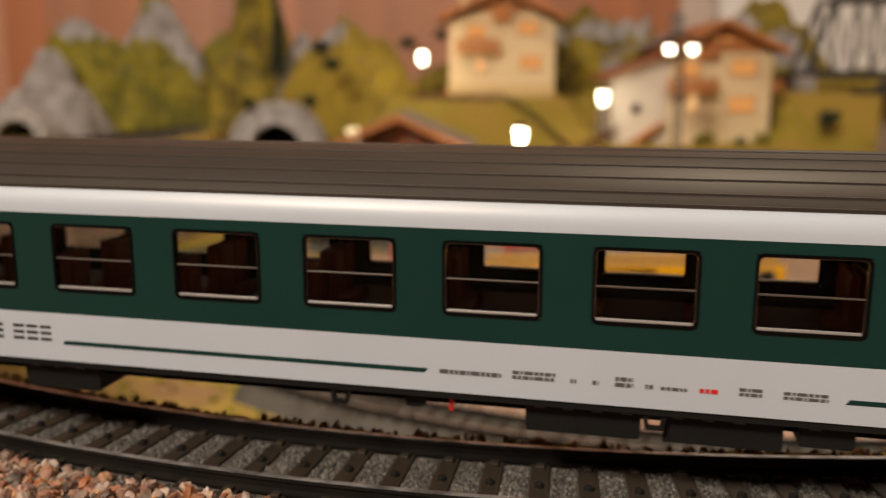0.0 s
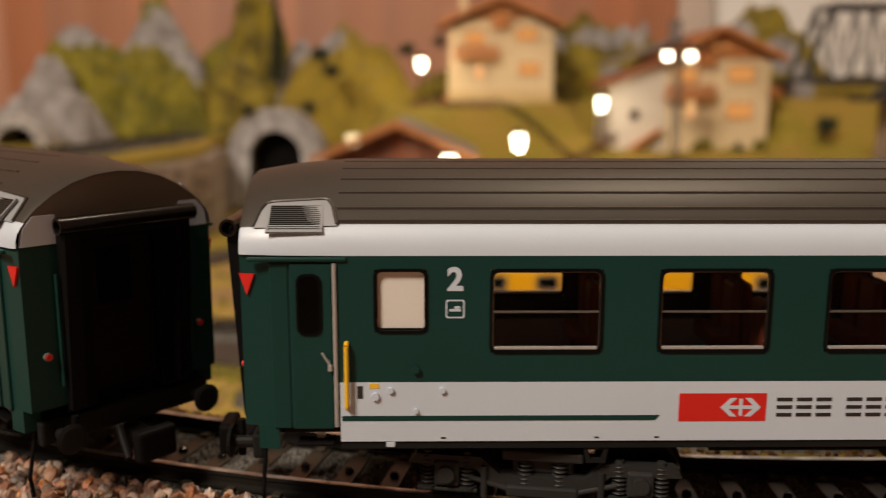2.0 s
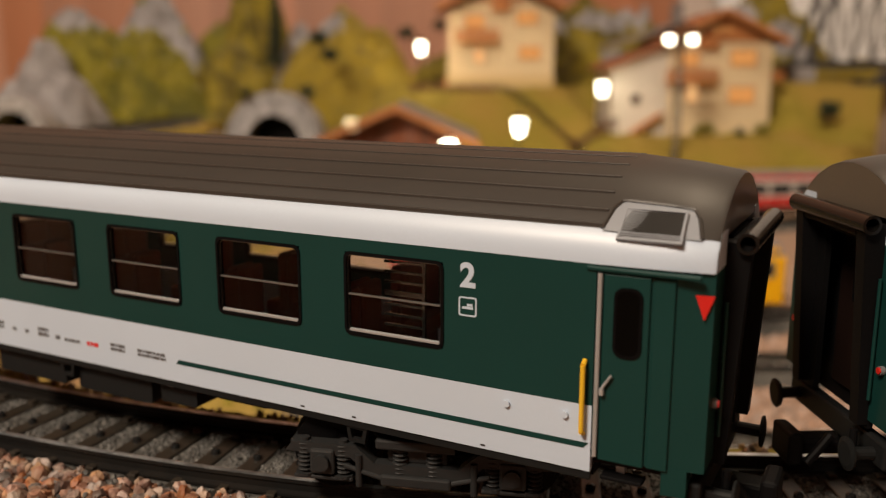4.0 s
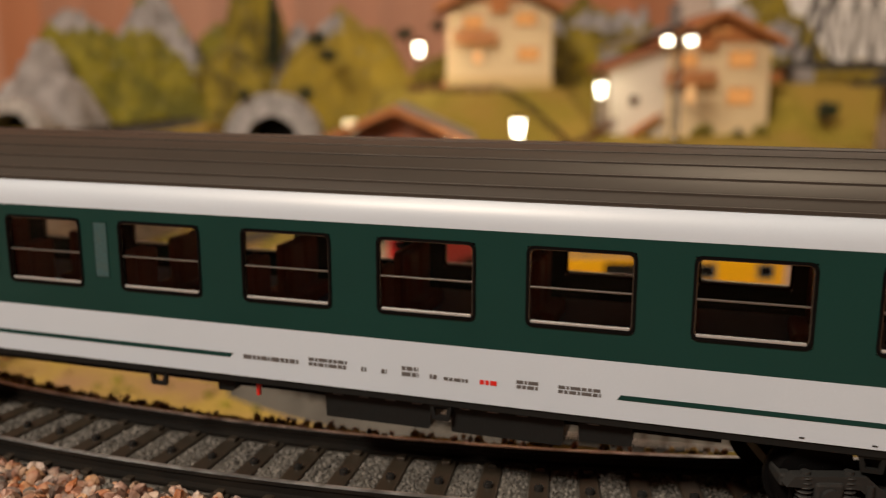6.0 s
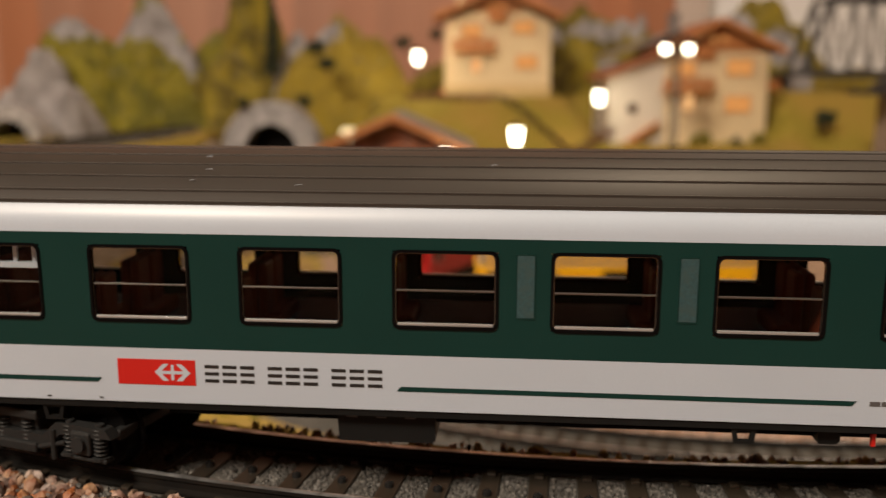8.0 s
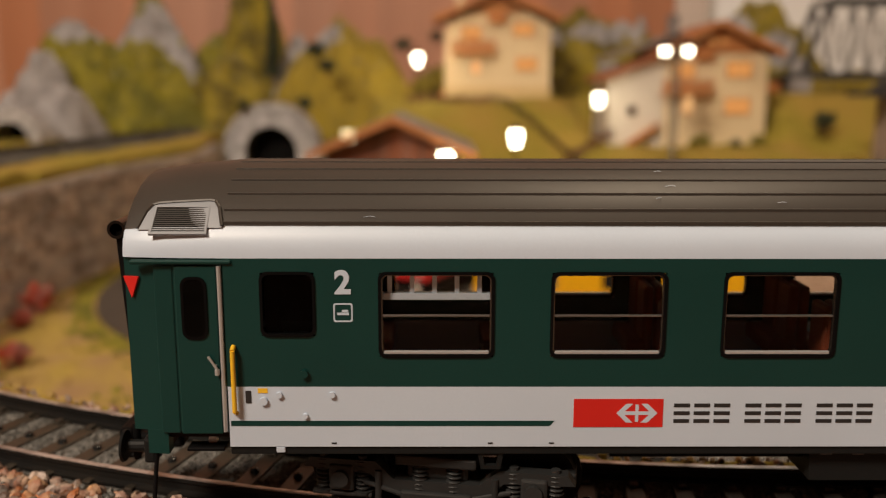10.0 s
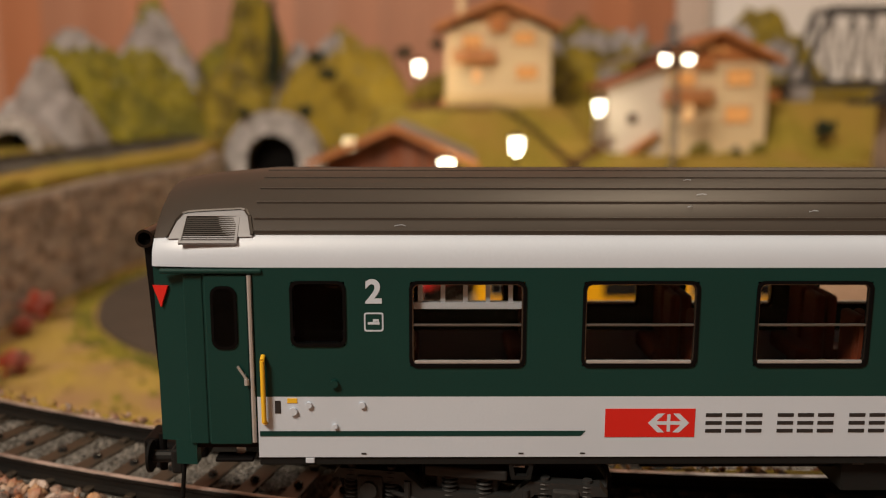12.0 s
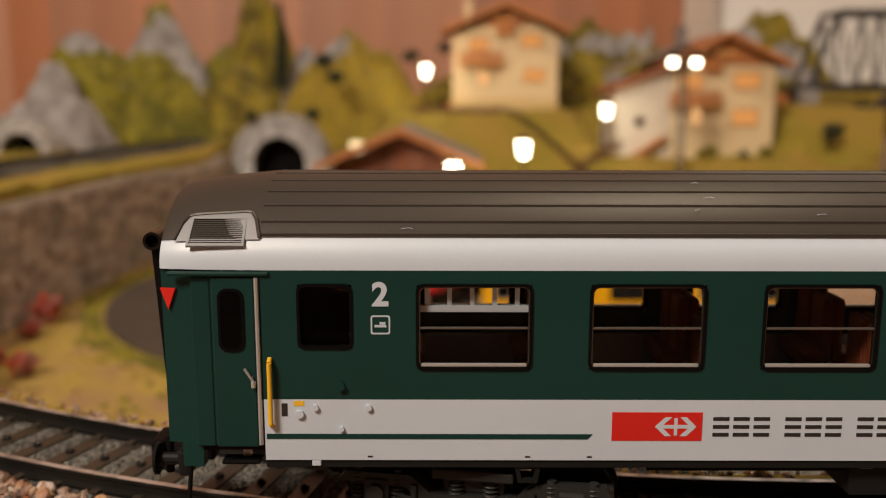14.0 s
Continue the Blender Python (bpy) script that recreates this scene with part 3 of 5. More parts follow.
def window_meshes(w, z0, z1, bar, pane_mat):
    o, i = round_rect(-0.12, w + 0.12, z0 - 0.12, z1 + 0.12, 0.95), round_rect(0.24, w - 0.24, z0 + 0.24, z1 - 0.24, 0.8)
    frame_me = Shape().ring(o, i, "y", -0.16, 0.9).mesh("window_frame", RUBBER)
    subs = []
    if bar:
        inner = round_rect(0.24, w - 0.24, z0 + 0.24, z1 - 0.24, 0.8)
        tight = round_rect(0.4, w - 0.4, z0 + 0.45, z1 - 0.4, 0.7)
        # frame metal is darkened; its bottom edge highlight is the brighter strip below
        subs.append(("inner_frame", Shape().ring(inner, tight, "y", 0.1, 0.45).mesh("inner_frame", DARKCHROME), "thin dull metal inner frame"))
        subs.append(("sill", Shape().soft(0.5, w - 0.5, 0.0, 0.5, z0 + 0.32, z0 + 0.72, 0.1).mesh("sill", CHROME), "bright metal sill strip, the frame's lower edge highlight"))
        zm = z0 + (z1 - z0) * 0.49
        subs.append(("glazing_bar", Shape().soft(0.4, w - 0.4, 0.02, 0.5, zm - 0.12, zm + 0.12, 0.06).mesh("glazing_bar", BARMETAL), "thin dull metal bar"))
    subs.append(("pane", Shape().box(0.35, w - 0.35, 0.5, 0.66, z0 + 0.4, z1 - 0.35).mesh("pane", pane_mat), ""))
    return frame_me, subs


def bogie(root, s, wheel_me, frame_me, spring_me, box_me):
    b = part("bogie", frame_me, DARKGREY, root, "dark grey bogie with coil springs", at=at_mm(s, HALF, 0))
    for y in (-12.0, 12.0):
        for x in (-15.0, -9.8, 9.8, 15.0, -2.2, 2.2):
            part("spring", spring_me, DARKGREY, b, at=at_mm(x, y, 0))
        for x in (-12.4, 12.4):
            part("side_plate", Shape().soft(x - 3.8, x + 3.8, y * 0.88 - 0.4, y * 0.88 + 0.4, 2.4, 7.0, 0.8), BLACK, b)
            part("axle_box", box_me, DARKGREY, b, at=at_mm(x, y, 0))
    wheels = [part("wheelset", wheel_me, IRON, b, "dark metal wheels on their axle", at=at_mm(x, 0, 5.2)) for x in (-12.4, 12.4)]
    return b, wheels


def make_wheelset():
    s = Shape()
    s.tube((0, -9, 0), (0, 9, 0), 0.9)
    for e in (-1, 1):
        s.tube((0, e * 6.6, 0), (0, e * 7.2, 0), 5.8, 24).tube((0, e * 7.2, 0), (0, e * 9.4, 0), 5.2, 24, 5.1)
        for k in range(5):
            a = k * 2 * math.pi / 5
            s.tube((2.6 * math.cos(a), e * 9.4, 2.6 * math.sin(a)), (2.6 * math.cos(a), e * 9.55, 2.6 * math.sin(a)), 0.6, 8)
    return s.mesh("wheelset", BLACK)


def make_bogie_frame():
    s = Shape()
    for y in (-12, 12):
        s.prism([(-17.5, 6.3), (-16.5, 7.6), (-8, 7.6), (-5.5, 5.4), (5.5, 5.4), (8, 7.6), (16.5, 7.6), (17.5, 6.3), (8.6, 5.9), (6.2, 3.6), (-6.2, 3.6), (-8.6, 5.9)], "y", y - 0.9, y + 0.9)
        s.soft(-4.6, 4.6, y - 1.4, y + 1.4, 2.6, 4.1, 0.3)
        s.soft(-5.2, 5.2, y - 1.5, y + 1.5, 7.6, 9.0, 0.3)
        s.tube((-7.5, y * 1.08, 2.2), (-7.5, y * 1.08, 6.5), 0.45).tube((7.5, y * 1.08, 2.2), (7.5, y * 1.08, 6.5), 0.45)
        s.tube((-9.5, y * 1.07, 4.8), (-3.5, y * 1.07, 3.2), 0.35).tube((9.5, y * 1.07, 4.8), (3.5, y * 1.07, 3.2), 0.35)
    s.soft(-4, 4, -12, 12, 5.2, 8.4, 0.5)
    s.soft(-17.5, -16, -11, 11, 5.4, 7.0, 0.3).soft(16, 17.5, -11, 11, 5.4, 7.0, 0.3)
    return s.mesh("bogie", BOGIE)


def make_spring():
    """A coil spring on its plate, turned in one piece."""
    line = [(0.0, 2.9), (1.35, 2.9), (1.35, 3.3), (0.6, 3.3)]
    for k in range(7):
        z = 3.7 + k * 0.6
        line += [(0.62, z - 0.24), (1.0, z - 0.12), (1.08, z), (1.0, z + 0.12), (0.62, z + 0.24)]
    line += [(0.6, 8.0), (0.0, 8.0)]
    s = Shape().loft([[(r * math.cos(2 * math.pi * i / 12), r * math.sin(2 * math.pi * i / 12), z) for r, z in line] for i in range(13)])
    return s.mesh("spring", BOGIE)


def make_axle_box():
    s = Shape()
    s.soft(-1.7, 1.7, -1.3, 1.3, 3.4, 6.9, 0.4).tube((0, -1.9, 5.2), (0, 1.9, 5.2), 1.1, 12)
    s.soft(-4.0, 4.0, -0.9, 0.9, 2.5, 3.1, 0.2)
    return s.mesh("axle_box", BOGIE)


def coach(label, white_pane, panels):
    """A green and white coach; its origin is at rail level under the near side, the length runs along x."""
    root = thing("passenger_coach", label, "train coach", group="coaches of the train")
    holes = [(WIN0 + i * WINP, WIN0 + i * WINP + WINW, WZ0, WZ1) for i in range(11)]
    small = (2.05, 8.4, 25.45, 33.2)
    wf, sf = window_meshes(WINW, WZ0, WZ1, True, GLASS), window_meshes(6.35, 25.45, 33.2, False, FROST if white_pane else SMOKED)
    for far in (False, True):
        y0, y1 = (0.0, 0.9) if not far else (2 * HALF, 2 * HALF - 0.9)
        e = -1 if not far else 1
        part("side_wall", holed(Shape(), SKIRT_R, SKIRT_F, 19.1, TOP_G, [*holes, small], y0, y1), GREEN, root, "dark green lacquered side wall")
        part("lower_band", holed(Shape(), SKIRT_R, SKIRT_F, 11.4, 19.1, [], y0, y1), WHITE, root, "white lower side band")
        part("sole_bar", Shape().soft(SKIRT_R, SKIRT_F, min(y0, y1) + 0.25, max(y0, y1) - 0.25, 10.3, 11.5, 0.1), DARKGREY, root, "dark grey sole bar")
        a = y0 + e * 0.05
        for x0, x1 in ((SKIRT_R + 0.2, 37.3), (78.0, 137.0), (192.0, SKIRT_F - 0.2)):
            part("trim_line", Shape().prism([(x0, 14.1), (x1 - 0.6, 14.1), (x1, 14.75), (x0 + (0.5 if x0 > 0 else 0), 14.75)], "y", min(a, y0), max(a, y0)), GREEN, root, "narrow dark green line")
        for i in range(11):
            window_unit(root, wf, WIN0 + i * WINP, far, WINW, WZ0, WZ1, 0)
        window_unit(root, sf, 2.05, far, 6.35, 25.45, 33.2, 0)
    # shoulder, roof and their tapering ends
    stations = [(END_R, 0.948, 1.1), (END_R + 0.5, 0.956, 0.85), (END_R + 5, 0.98, 0.3), (SKIRT_R - 0.3, 1.0, 0.0), (SKIRT_F + 0.3, 1.0, 0.0), (END_F - 5, 0.98, 0.3), (END_F - 0.5, 0.956, 0.85), (END_F, 0.948, 1.1)]

    def section(points, s, k, inset):
        return [(s, HALF + (y - HALF) * (1 - inset / HALF), 34.9 + (z - 34.9) * (1 - (1 - k) * 3.0)) for y, z in points]

    def taper(s):
        """Height factor and inset of the roof's end at a place along it."""
        xs = [st[0] for st in stations]
        return float(np.interp(s, xs, [st[1] for st in stations])), float(np.interp(s, xs, [st[2] for st in stations]))
    for name, half, mat, lab in (("shoulder", HALFROOF, WHITE, "white rounded shoulder band"),):
        for pts in (half, mirror_y(half)):
            part(name, Shape().loft([section(pts, *st) for st in stations]), mat, root, lab, True)
    roof = part("roof", Shape().loft([section(both(HALFTOP), *st) for st in stations]), ROOF, root, "grey arched roof", True)
    for st, e in ((stations[0], 0.25), (stations[-1], -0.25)):
        arc = section(both(HALFTOP), *st)
        # the cap's lighter brown stands for warm light caught by the roof end
        part("end_cap", Shape().prism([(y, z - 0.03) for _, y, z in arc], "x", st[0] + e * 0.1, st[0] + e * 3), CAPLIT, root, "arched roof end, warm reflected light in its brownish colour")
    for y in (1.6, 2.9, 5.0, 7.4, 10.2, 13.2):
        for m in (y, 2 * HALF - y):
            z = ribs_at(y)
            q = 0.24 if y < 2 else 0.17
            part("rib", Shape().soft(SKIRT_R - 0.2, SKIRT_F + 0.2, m - q, m + q, z - 0.3, z + (0.14 if y < 9 else 0.11), 0.06), ROOF, roof)
    if panels:
        rng = random.Random(2)
        for sx, sy in ((14.2, 2.0), (49.5, 4.2), (51.0, 6.0), (50.2, 9.0), (64.0, 3.6), (90.0, 7.5)):
            z, a, q = ribs_at(sy) + 0.16, rng.uniform(-1, 1), rng.uniform(0.4, 0.9)
            part("lint", Shape().tube((sx, sy, z), (sx + q, sy + 0.2 * a, z + 0.12), 0.03, 5).tube((sx + q, sy + 0.2 * a, z + 0.12), (sx + 1.6 * q, sy - 0.3 * a, z + 0.05), 0.03, 5), WHITE, roof, "pale fibre of lint")
    # ends with doors
    for front in (False, True):
        def X(s):
            return s if not front else (END_R + END_F) - s
        for far in (False, True):
            def Y(y):
                return y if not far else 2 * HALF - y
            plan = [(X(SKIRT_R), Y(0.25)), (X(-9.2), Y(0.45)), (X(END_R), Y(1.35)), (X(END_R), Y(6.4)), (X(END_R + 0.8), Y(6.4)), (X(END_R + 0.8), Y(2.3)), (X(-9.2), Y(1.4)), (X(SKIRT_R), Y(1.25))]
            part("vestibule_wall", Shape().prism(plan, "z", 13.2, TOP_G), GREEN, root, "green end wall beside the door")
            part("corner_skirt", Shape().prism([(X(-10.0), Y(0.6)), (X(-12.6), Y(0.95)), (X(-12.6), Y(3.2)), (X(-10.6), Y(3.2)), (X(-10.0), Y(2.4))], "z", 10.2, 13.3), GREEN, root)
            lo, hi = sorted((X(-8.1), X(-3.1)))
            ya, yb = sorted((Y(0.05), Y(0.9)))
            door = part("door", Shape().soft(lo, hi, ya, yb, 13.0, 34.0, 0.15), GREEN, root, "green folding door with narrow window")
            lo2, hi2 = sorted((X(-10.6), X(-8.35)))
            yc, yd = sorted((Y(0.3), Y(0.9)))
            part("door", Shape().soft(lo2, hi2, yc, yd, 13.0, 34.0, 0.15), GREEN, root, "narrow green door leaf")
            wlo, whi = sorted((X(-7.4), X(-4.3)))
            ye, yf = sorted((Y(-0.1), Y(0.3)))
            part("window_frame", Shape().ring(round_rect(wlo, whi, 25.0, 32.7, 1.1), round_rect(wlo + 0.35, whi - 0.35, 25.35, 32.35, 0.9), "y", ye, yf), RUBBER, door)
            yg, yh = sorted((Y(-0.02), Y(0.2)))
            part("pane", Shape().prism(round_rect(wlo + 0.3, whi - 0.3, 25.3, 32.4, 0.9), "y", yg, yh), DARKPANE, door, "dark glossy pane")
            part("door_handle", Shape().tube((X(-4.4), Y(-0.35), 23.0), (X(-3.4), Y(-0.35), 21.4), 0.17).tube((X(-3.4), Y(-0.35), 21.4), (X(-3.4), Y(-0.35), 20.7), 0.3).tube((X(-3.6), Y(0.1), 21.8), (X(-3.6), Y(-0.4), 21.8), 0.15), CHROME, door, "small chrome handle")
            part("jamb_rail", Shape().tube((X(-2.75), Y(-0.05), 13.4), (X(-2.75), Y(-0.05), 34.0), 0.28, 8), CHROME, root, "slim bright metal door rail")
            la, lb = sorted((X(-13.2), X(-1.2)))
            yi, yj = sorted((Y(-0.3), Y(0.4)))
            part("rain_strip", Shape().soft(la, lb, yi, yj, 34.2, 34.75, 0.2), GREEN, root)
            h = [(X(-1.4), Y(-0.05), 24.2), (X(-1.4), Y(-0.75), 23.8), (X(-1.4), Y(-0.75), 16.2), (X(-1.4), Y(-0.05), 15.8)]
            part("grab_rail", Shape().tube(h[0], h[1], 0.3).tube(h[1], h[2], 0.3).tube(h[2], h[3], 0.3), YELLOW, root, "yellow grab rail", True)
            yk, yl = sorted((Y(1.3), Y(1.0)))
            m = Matrix.Translation((X(-13.4), Y(1.08), 31.3)) @ Matrix.Rotation(radians((-10 if far else 10) * (-1 if front else 1) * -1), 4, "Z")
            tri = Shape().prism([(-0.95, 1.25), (0.95, 1.25), (0, -1.35)], "y", -0.25, 0.2)
            tri.v = [tuple(m @ Vector(p)) for p in tri.v]
            part("warning_triangle", tri, RED, root, "small red triangle sign")
            # louvred vent in a pale panel let into the roof's end
            vent = Shape()
            ang = -46 if not far else 46
            hub = section([(1.95, 39.35)], -7.5, *taper(-7.5))[0]
            mv = Matrix.Translation((X(-7.5), Y(hub[1]), hub[2])) @ Matrix.Rotation(radians(ang), 4, "X")
            arch = []
            for k in range(17):
                a = abs(k / 16 - 0.5) * 2
                arch.append((-7.5 + (k / 16 - 0.5) * 10.2, 1.0 - 0.95 * max(0.0, (a - 0.66) / 0.34) ** 2.2))
            rows = []
            for sx, reach in arch:
                col = []
                for q in range(7):
                    yy = 1.05 + (4.1 - 1.05) * reach * q / 6
                    zz = 38.6 + (yy - 1.3) * 1.1 if yy < 1.3 else ribs_at(yy)
                    p = section([(yy, max(38.1, zz))], sx, *taper(sx))[0]
                    col.append((X(sx), Y(p[1] - 0.09), p[2] + 0.09))
                rows.append(col)
            v = part("roof_vent", Shape().loft(rows), SILVER, root, "pale grey panel round the louvred roof vent", True)
            o = -1 if not far else 1

            def slab(x0, x1, d0, d1, z0, z1):
                return Shape().box(x0, x1, *sorted((o * d0, o * d1)), z0, z1, mv)
            part("vent_frame", Shape().ring([(-3.4, -2.35), (3.4, -2.35), (3.3, 1.9), (-3.3, 1.9)], [(-3.1, -2.1), (3.1, -2.1), (3.0, 1.65), (-3.0, 1.65)], "y", *sorted((o * 0.0, o * 0.36))), SILVER, v, at=Matrix.Translation(mv.translation * MM) @ mv.to_3x3().to_4x4())
            for k in range(12):
                z = -2.05 + k * 0.305
                part("louvre", slab(-3.05, 3.05, 0.1, 0.28, z, z + 0.15), SILVER if k < 3 else VENT, v)
            # solid black slab, paints the shade of the gaps between louvres
            part("backing", slab(-3.1, 3.1, -0.2, 0.17, -2.1, 1.66), BLACK, v, "black slab for the shade between the louvres")
            hood = Shape()
            for a, b in zip(rows, rows[1:]):
                hood.tube(a[-1], b[-1], 0.22, 6)
            part("hood", hood, ROOF, v, smooth=True)
            # white band and tail lamp on the end's corner
            part("end_band", Shape().prism([(Y(1.7), 34.92), (Y(6.3), 34.92), (Y(6.3), 38.7), (Y(3.4), 38.7), (Y(2.1), 37.2)], "x", *sorted((X(END_R - 0.05), X(END_R + 0.7)))), WHITE, root, "white band round the end's corner")
            lamp = part("tail_lamp", Shape().tube((X(END_R), Y(3.9), 20.3), (X(END_R - 0.5), Y(3.9), 20.3), 0.55, 12), MIDGREY, root, "small red tail lamp")
            part("lens", Shape().tube((X(END_R - 0.45), Y(3.9), 20.3), (X(END_R - 0.7), Y(3.9), 20.3), 0.4, 12), RED, lamp)
            part("end_handrail", Shape().tube((X(END_R - 0.5), Y(5.6), 16.0), (X(END_R - 0.5), Y(5.6), 31.0), 0.22, 8), GREEN, root)
        # gangway, buffers beam and coupling
        e0, e1 = sorted((X(END_R), X(END_R + 0.8)))
        part("end_wall", Shape().box(e0, e1, 6.3, 10.2, 12.0, 37.0).box(e0, e1, 20.4, 24.3, 12.0, 37.0).box(e0, e1, 10.2, 20.4, 34.5, 37.4), BLACK, root, "black end wall round the gangway")
        g0, g1 = sorted((X(END_R - 2.5), X(END_R)))
        lean = [(X(END_R), 12.5), (X(END_R - 1.2), 12.5), (X(END_R - 2.6), 37.0), (X(END_R), 37.4)]
        gang = part("gangway_frame", Shape().prism([(a, b) for a, b in lean], "y", 6.2, 8.2).prism([(a, b) for a, b in lean], "y", 22.4, 24.4).soft(g0, g1, 8.2, 22.4, 35.6, 37.4, 0.4), BLACK, root, "black rubber gangway bellows")
        ring_o = [(X(END_R - 2.2) + 1.15 * math.cos(2 * math.pi * k / 16), 37.4 + 1.15 * math.sin(2 * math.pi * k / 16)) for k in range(16)]
        ring_i = [(X(END_R - 2.2) + 0.8 * math.cos(2 * math.pi * k / 16), 37.4 + 0.8 * math.sin(2 * math.pi * k / 16)) for k in range(16)]
        part("top_roll", Shape().ring(ring_o, ring_i, "y", 5.4, 25.2), ROLL, gang, "glossy dark hollow rubber roll", True)
        part("end_panel", Shape().box(*sorted((X(END_R + 3.6), X(END_R + 4.2))), 1.6, 29.0, 10.6, 38.0), BLACK, root, "black inner end panel")
        d0, d1 = sorted((X(END_R + 3.0), X(END_R + 3.6)))
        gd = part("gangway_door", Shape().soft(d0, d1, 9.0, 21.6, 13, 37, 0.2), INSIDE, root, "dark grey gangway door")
        part("door_window", Shape().soft(min(d0, d1) - 0.15, max(d0, d1) + 0.15, 12.5, 18.1, 25, 33, 0.3), RUBBER, gd)
        c = Shape().soft(*sorted((X(END_R - 5.0), X(END_R + 2.0))), 13.6, 17.0, 5.2, 7.4, 0.5).soft(*sorted((X(END_R - 6.4), X(END_R - 4.4))), 12.4, 18.2, 4.2, 8.6, 0.5)
        c.tube((X(END_R - 4.2), 12.0, 4.8), (X(END_R - 1.0), 12.6, 8.4), 0.6).tube((X(END_R - 1.6), 6.0, 7.2), (X(END_R - 1.6), 6.2, 12), 0.5)
        part("coupling", c, BLACK, root, "black plastic close coupling")
        b = Shape()
        for y in (5.0, 25.6):
            b.tube((X(END_R + 1.0), y, 9.4), (X(END_R - 2.6), y, 9.4), 0.8, 12).tube((X(END_R - 2.6), y, 9.4), (X(END_R - 2.9), y, 9.4), 2.0, 18, 2.1).tube((X(END_R - 2.9), y, 9.4), (X(END_R - 3.1), y, 9.4), 2.1, 18, 1.5)
        b.soft(*sorted((X(END_R + 0.4), X(END_R + 2.0))), 2.5, 28.1, 8.0, 11.4, 0.4)
        part("buffer_beam", b, DARKGREY, root, "black buffers on their beam")
        part("hose", Shape().tube((X(END_R + 2.2), 2.6, 10.4), (X(END_R + 1.9), 1.2, 4.0), 0.28).tube((X(END_R + 1.9), 1.2, 4.0), (X(END_R + 2.2), 1.6, 1.0), 0.28), BLACK, root)
        for y in (0.8, 27.6):
            part("step", Shape().soft(*sorted((X(-7.9), X(-3.2))), y, y + 2.2, 10.4, 10.9, 0.15), BLACK, root)
        part("step_bracket", Shape().box(*sorted((X(-5.6), X(-4.6))), 2.4, 3.2, 10.6, 13.4), CHROME, root)
    # printed marks on both sides
    for far in (False, True):
        m = Matrix.Identity(4) if not far else Matrix.Translation(((END_R + END_F) * MM, 2 * HALF * MM, 0)) @ Matrix.Rotation(math.pi, 4, "Z")
        sign = part("red_sign", Shape().box(39.6, 50.5, -0.06, 0.1, 13.95, 17.55), RED, root, "red printed panel with a white arrow shape", at=m)
        arrow = Shape()
        cx, cz = 47.3, 15.75
        arrow.prism([(cx - 2.5, cz), (cx - 1.3, cz + 1.2), (cx - 0.5, cz + 1.2), (cx - 1.5, cz + 0.22), (cx - 0.2, cz + 0.22), (cx - 0.2, cz - 0.22), (cx - 1.5, cz - 0.22), (cx - 0.5, cz - 1.2), (cx - 1.3, cz - 1.2)], "y", -0.1, 0)
        arrow.prism([(cx + 2.5, cz), (cx + 1.3, cz - 1.2), (cx + 0.5, cz - 1.2), (cx + 1.5, cz - 0.22), (cx + 0.2, cz - 0.22), (cx + 0.2, cz + 0.22), (cx + 1.5, cz + 0.22), (cx + 0.5, cz + 1.2), (cx + 1.3, cz + 1.2)], "y", -0.1, 0)
        arrow.box(cx - 0.2, cx + 0.2, -0.1, 0, cz - 1.1, cz + 1.1)
        part("arrow", arrow, WHITE, sign)
        for start in (51.8, 60.5, 69.2):
            for k in range(3):
                x = start + k * 2.45
                for z in (14.5, 15.5, 16.5):
                    part("print_bar", Shape().box(x, x + 1.95, -0.05, 0.1, z, z + 0.46), PRINT, root, "dark printed bar", at=m)
        for x, w, h in ((138.6, 9, 0.7), (149, 6, 1.1), (157, 0.8, 0.8), (160, 0.8, 0.8), (163, 2.4, 1.3), (167, 1, 0.9), (169, 3.4, 0.35), (174, 2.6, 0.6), (179, 3, 1.0), (184.5, 5.5, 0.9)):
            red = 174 == x
            rows = 2 if h >= 0.9 and w > 2 else 1
            step = (h + 0.3) / rows
            for q in range(rows):
                xx = x
                k = 0
                while xx < x + w - 0.1:
                    length = min((0.5, 0.9, 0.34, 1.3, 0.6)[(k + q * 2 + int(x)) % 5], x + w - xx)
                    zz = 14.15 + q * step
                    part("print_mark", Shape().box(xx, xx + length, -0.05, 0.1, zz, zz + min(0.62, step * 0.72)), RED if red and q == rows - 1 else MARK, root, at=m)
                    xx += length + 0.17
                    k += 1
        two = text_mesh("2", 3.9, WHITE)
        for x in (11.8, 237.9):
            if far:
                x = END_R + END_F - x
            part("class_digit", two, WHITE, root, "white class digit", at=m @ Matrix.Translation((x * MM, -0.06 * MM, 31.9 * MM)) @ Matrix.Rotation(radians(90), 4, "X"))
            fr = part("pictogram", Shape().ring(round_rect(x - 1.15, x + 1.15, 27.2, 29.5, 0.3), round_rect(x - 0.97, x + 0.97, 27.38, 29.32, 0.2), "y", -0.06, 0.1), WHITE, root, "small white-framed pictogram", at=m)
            part("symbol", Shape().box(x - 0.7, x + 0.7, -0.05, 0.1, 28.05, 28.35).box(x - 0.1, x + 0.6, -0.05, 0.1, 28.4, 28.7), WHITE, fr)
        for x, z, r in ((3.9, 18.1, 0.38), (10.3, 18.1, 0.38), (7.0, 15.4, 0.32), (2.0, 17.3, 0.5), (243, 17.6, 0.4), (250, 17.6, 0.4)):
            part("fitting", Shape().tube((x, 0, z), (x, -0.35, z), r, 10), WHITE, root, at=m, smooth=True)
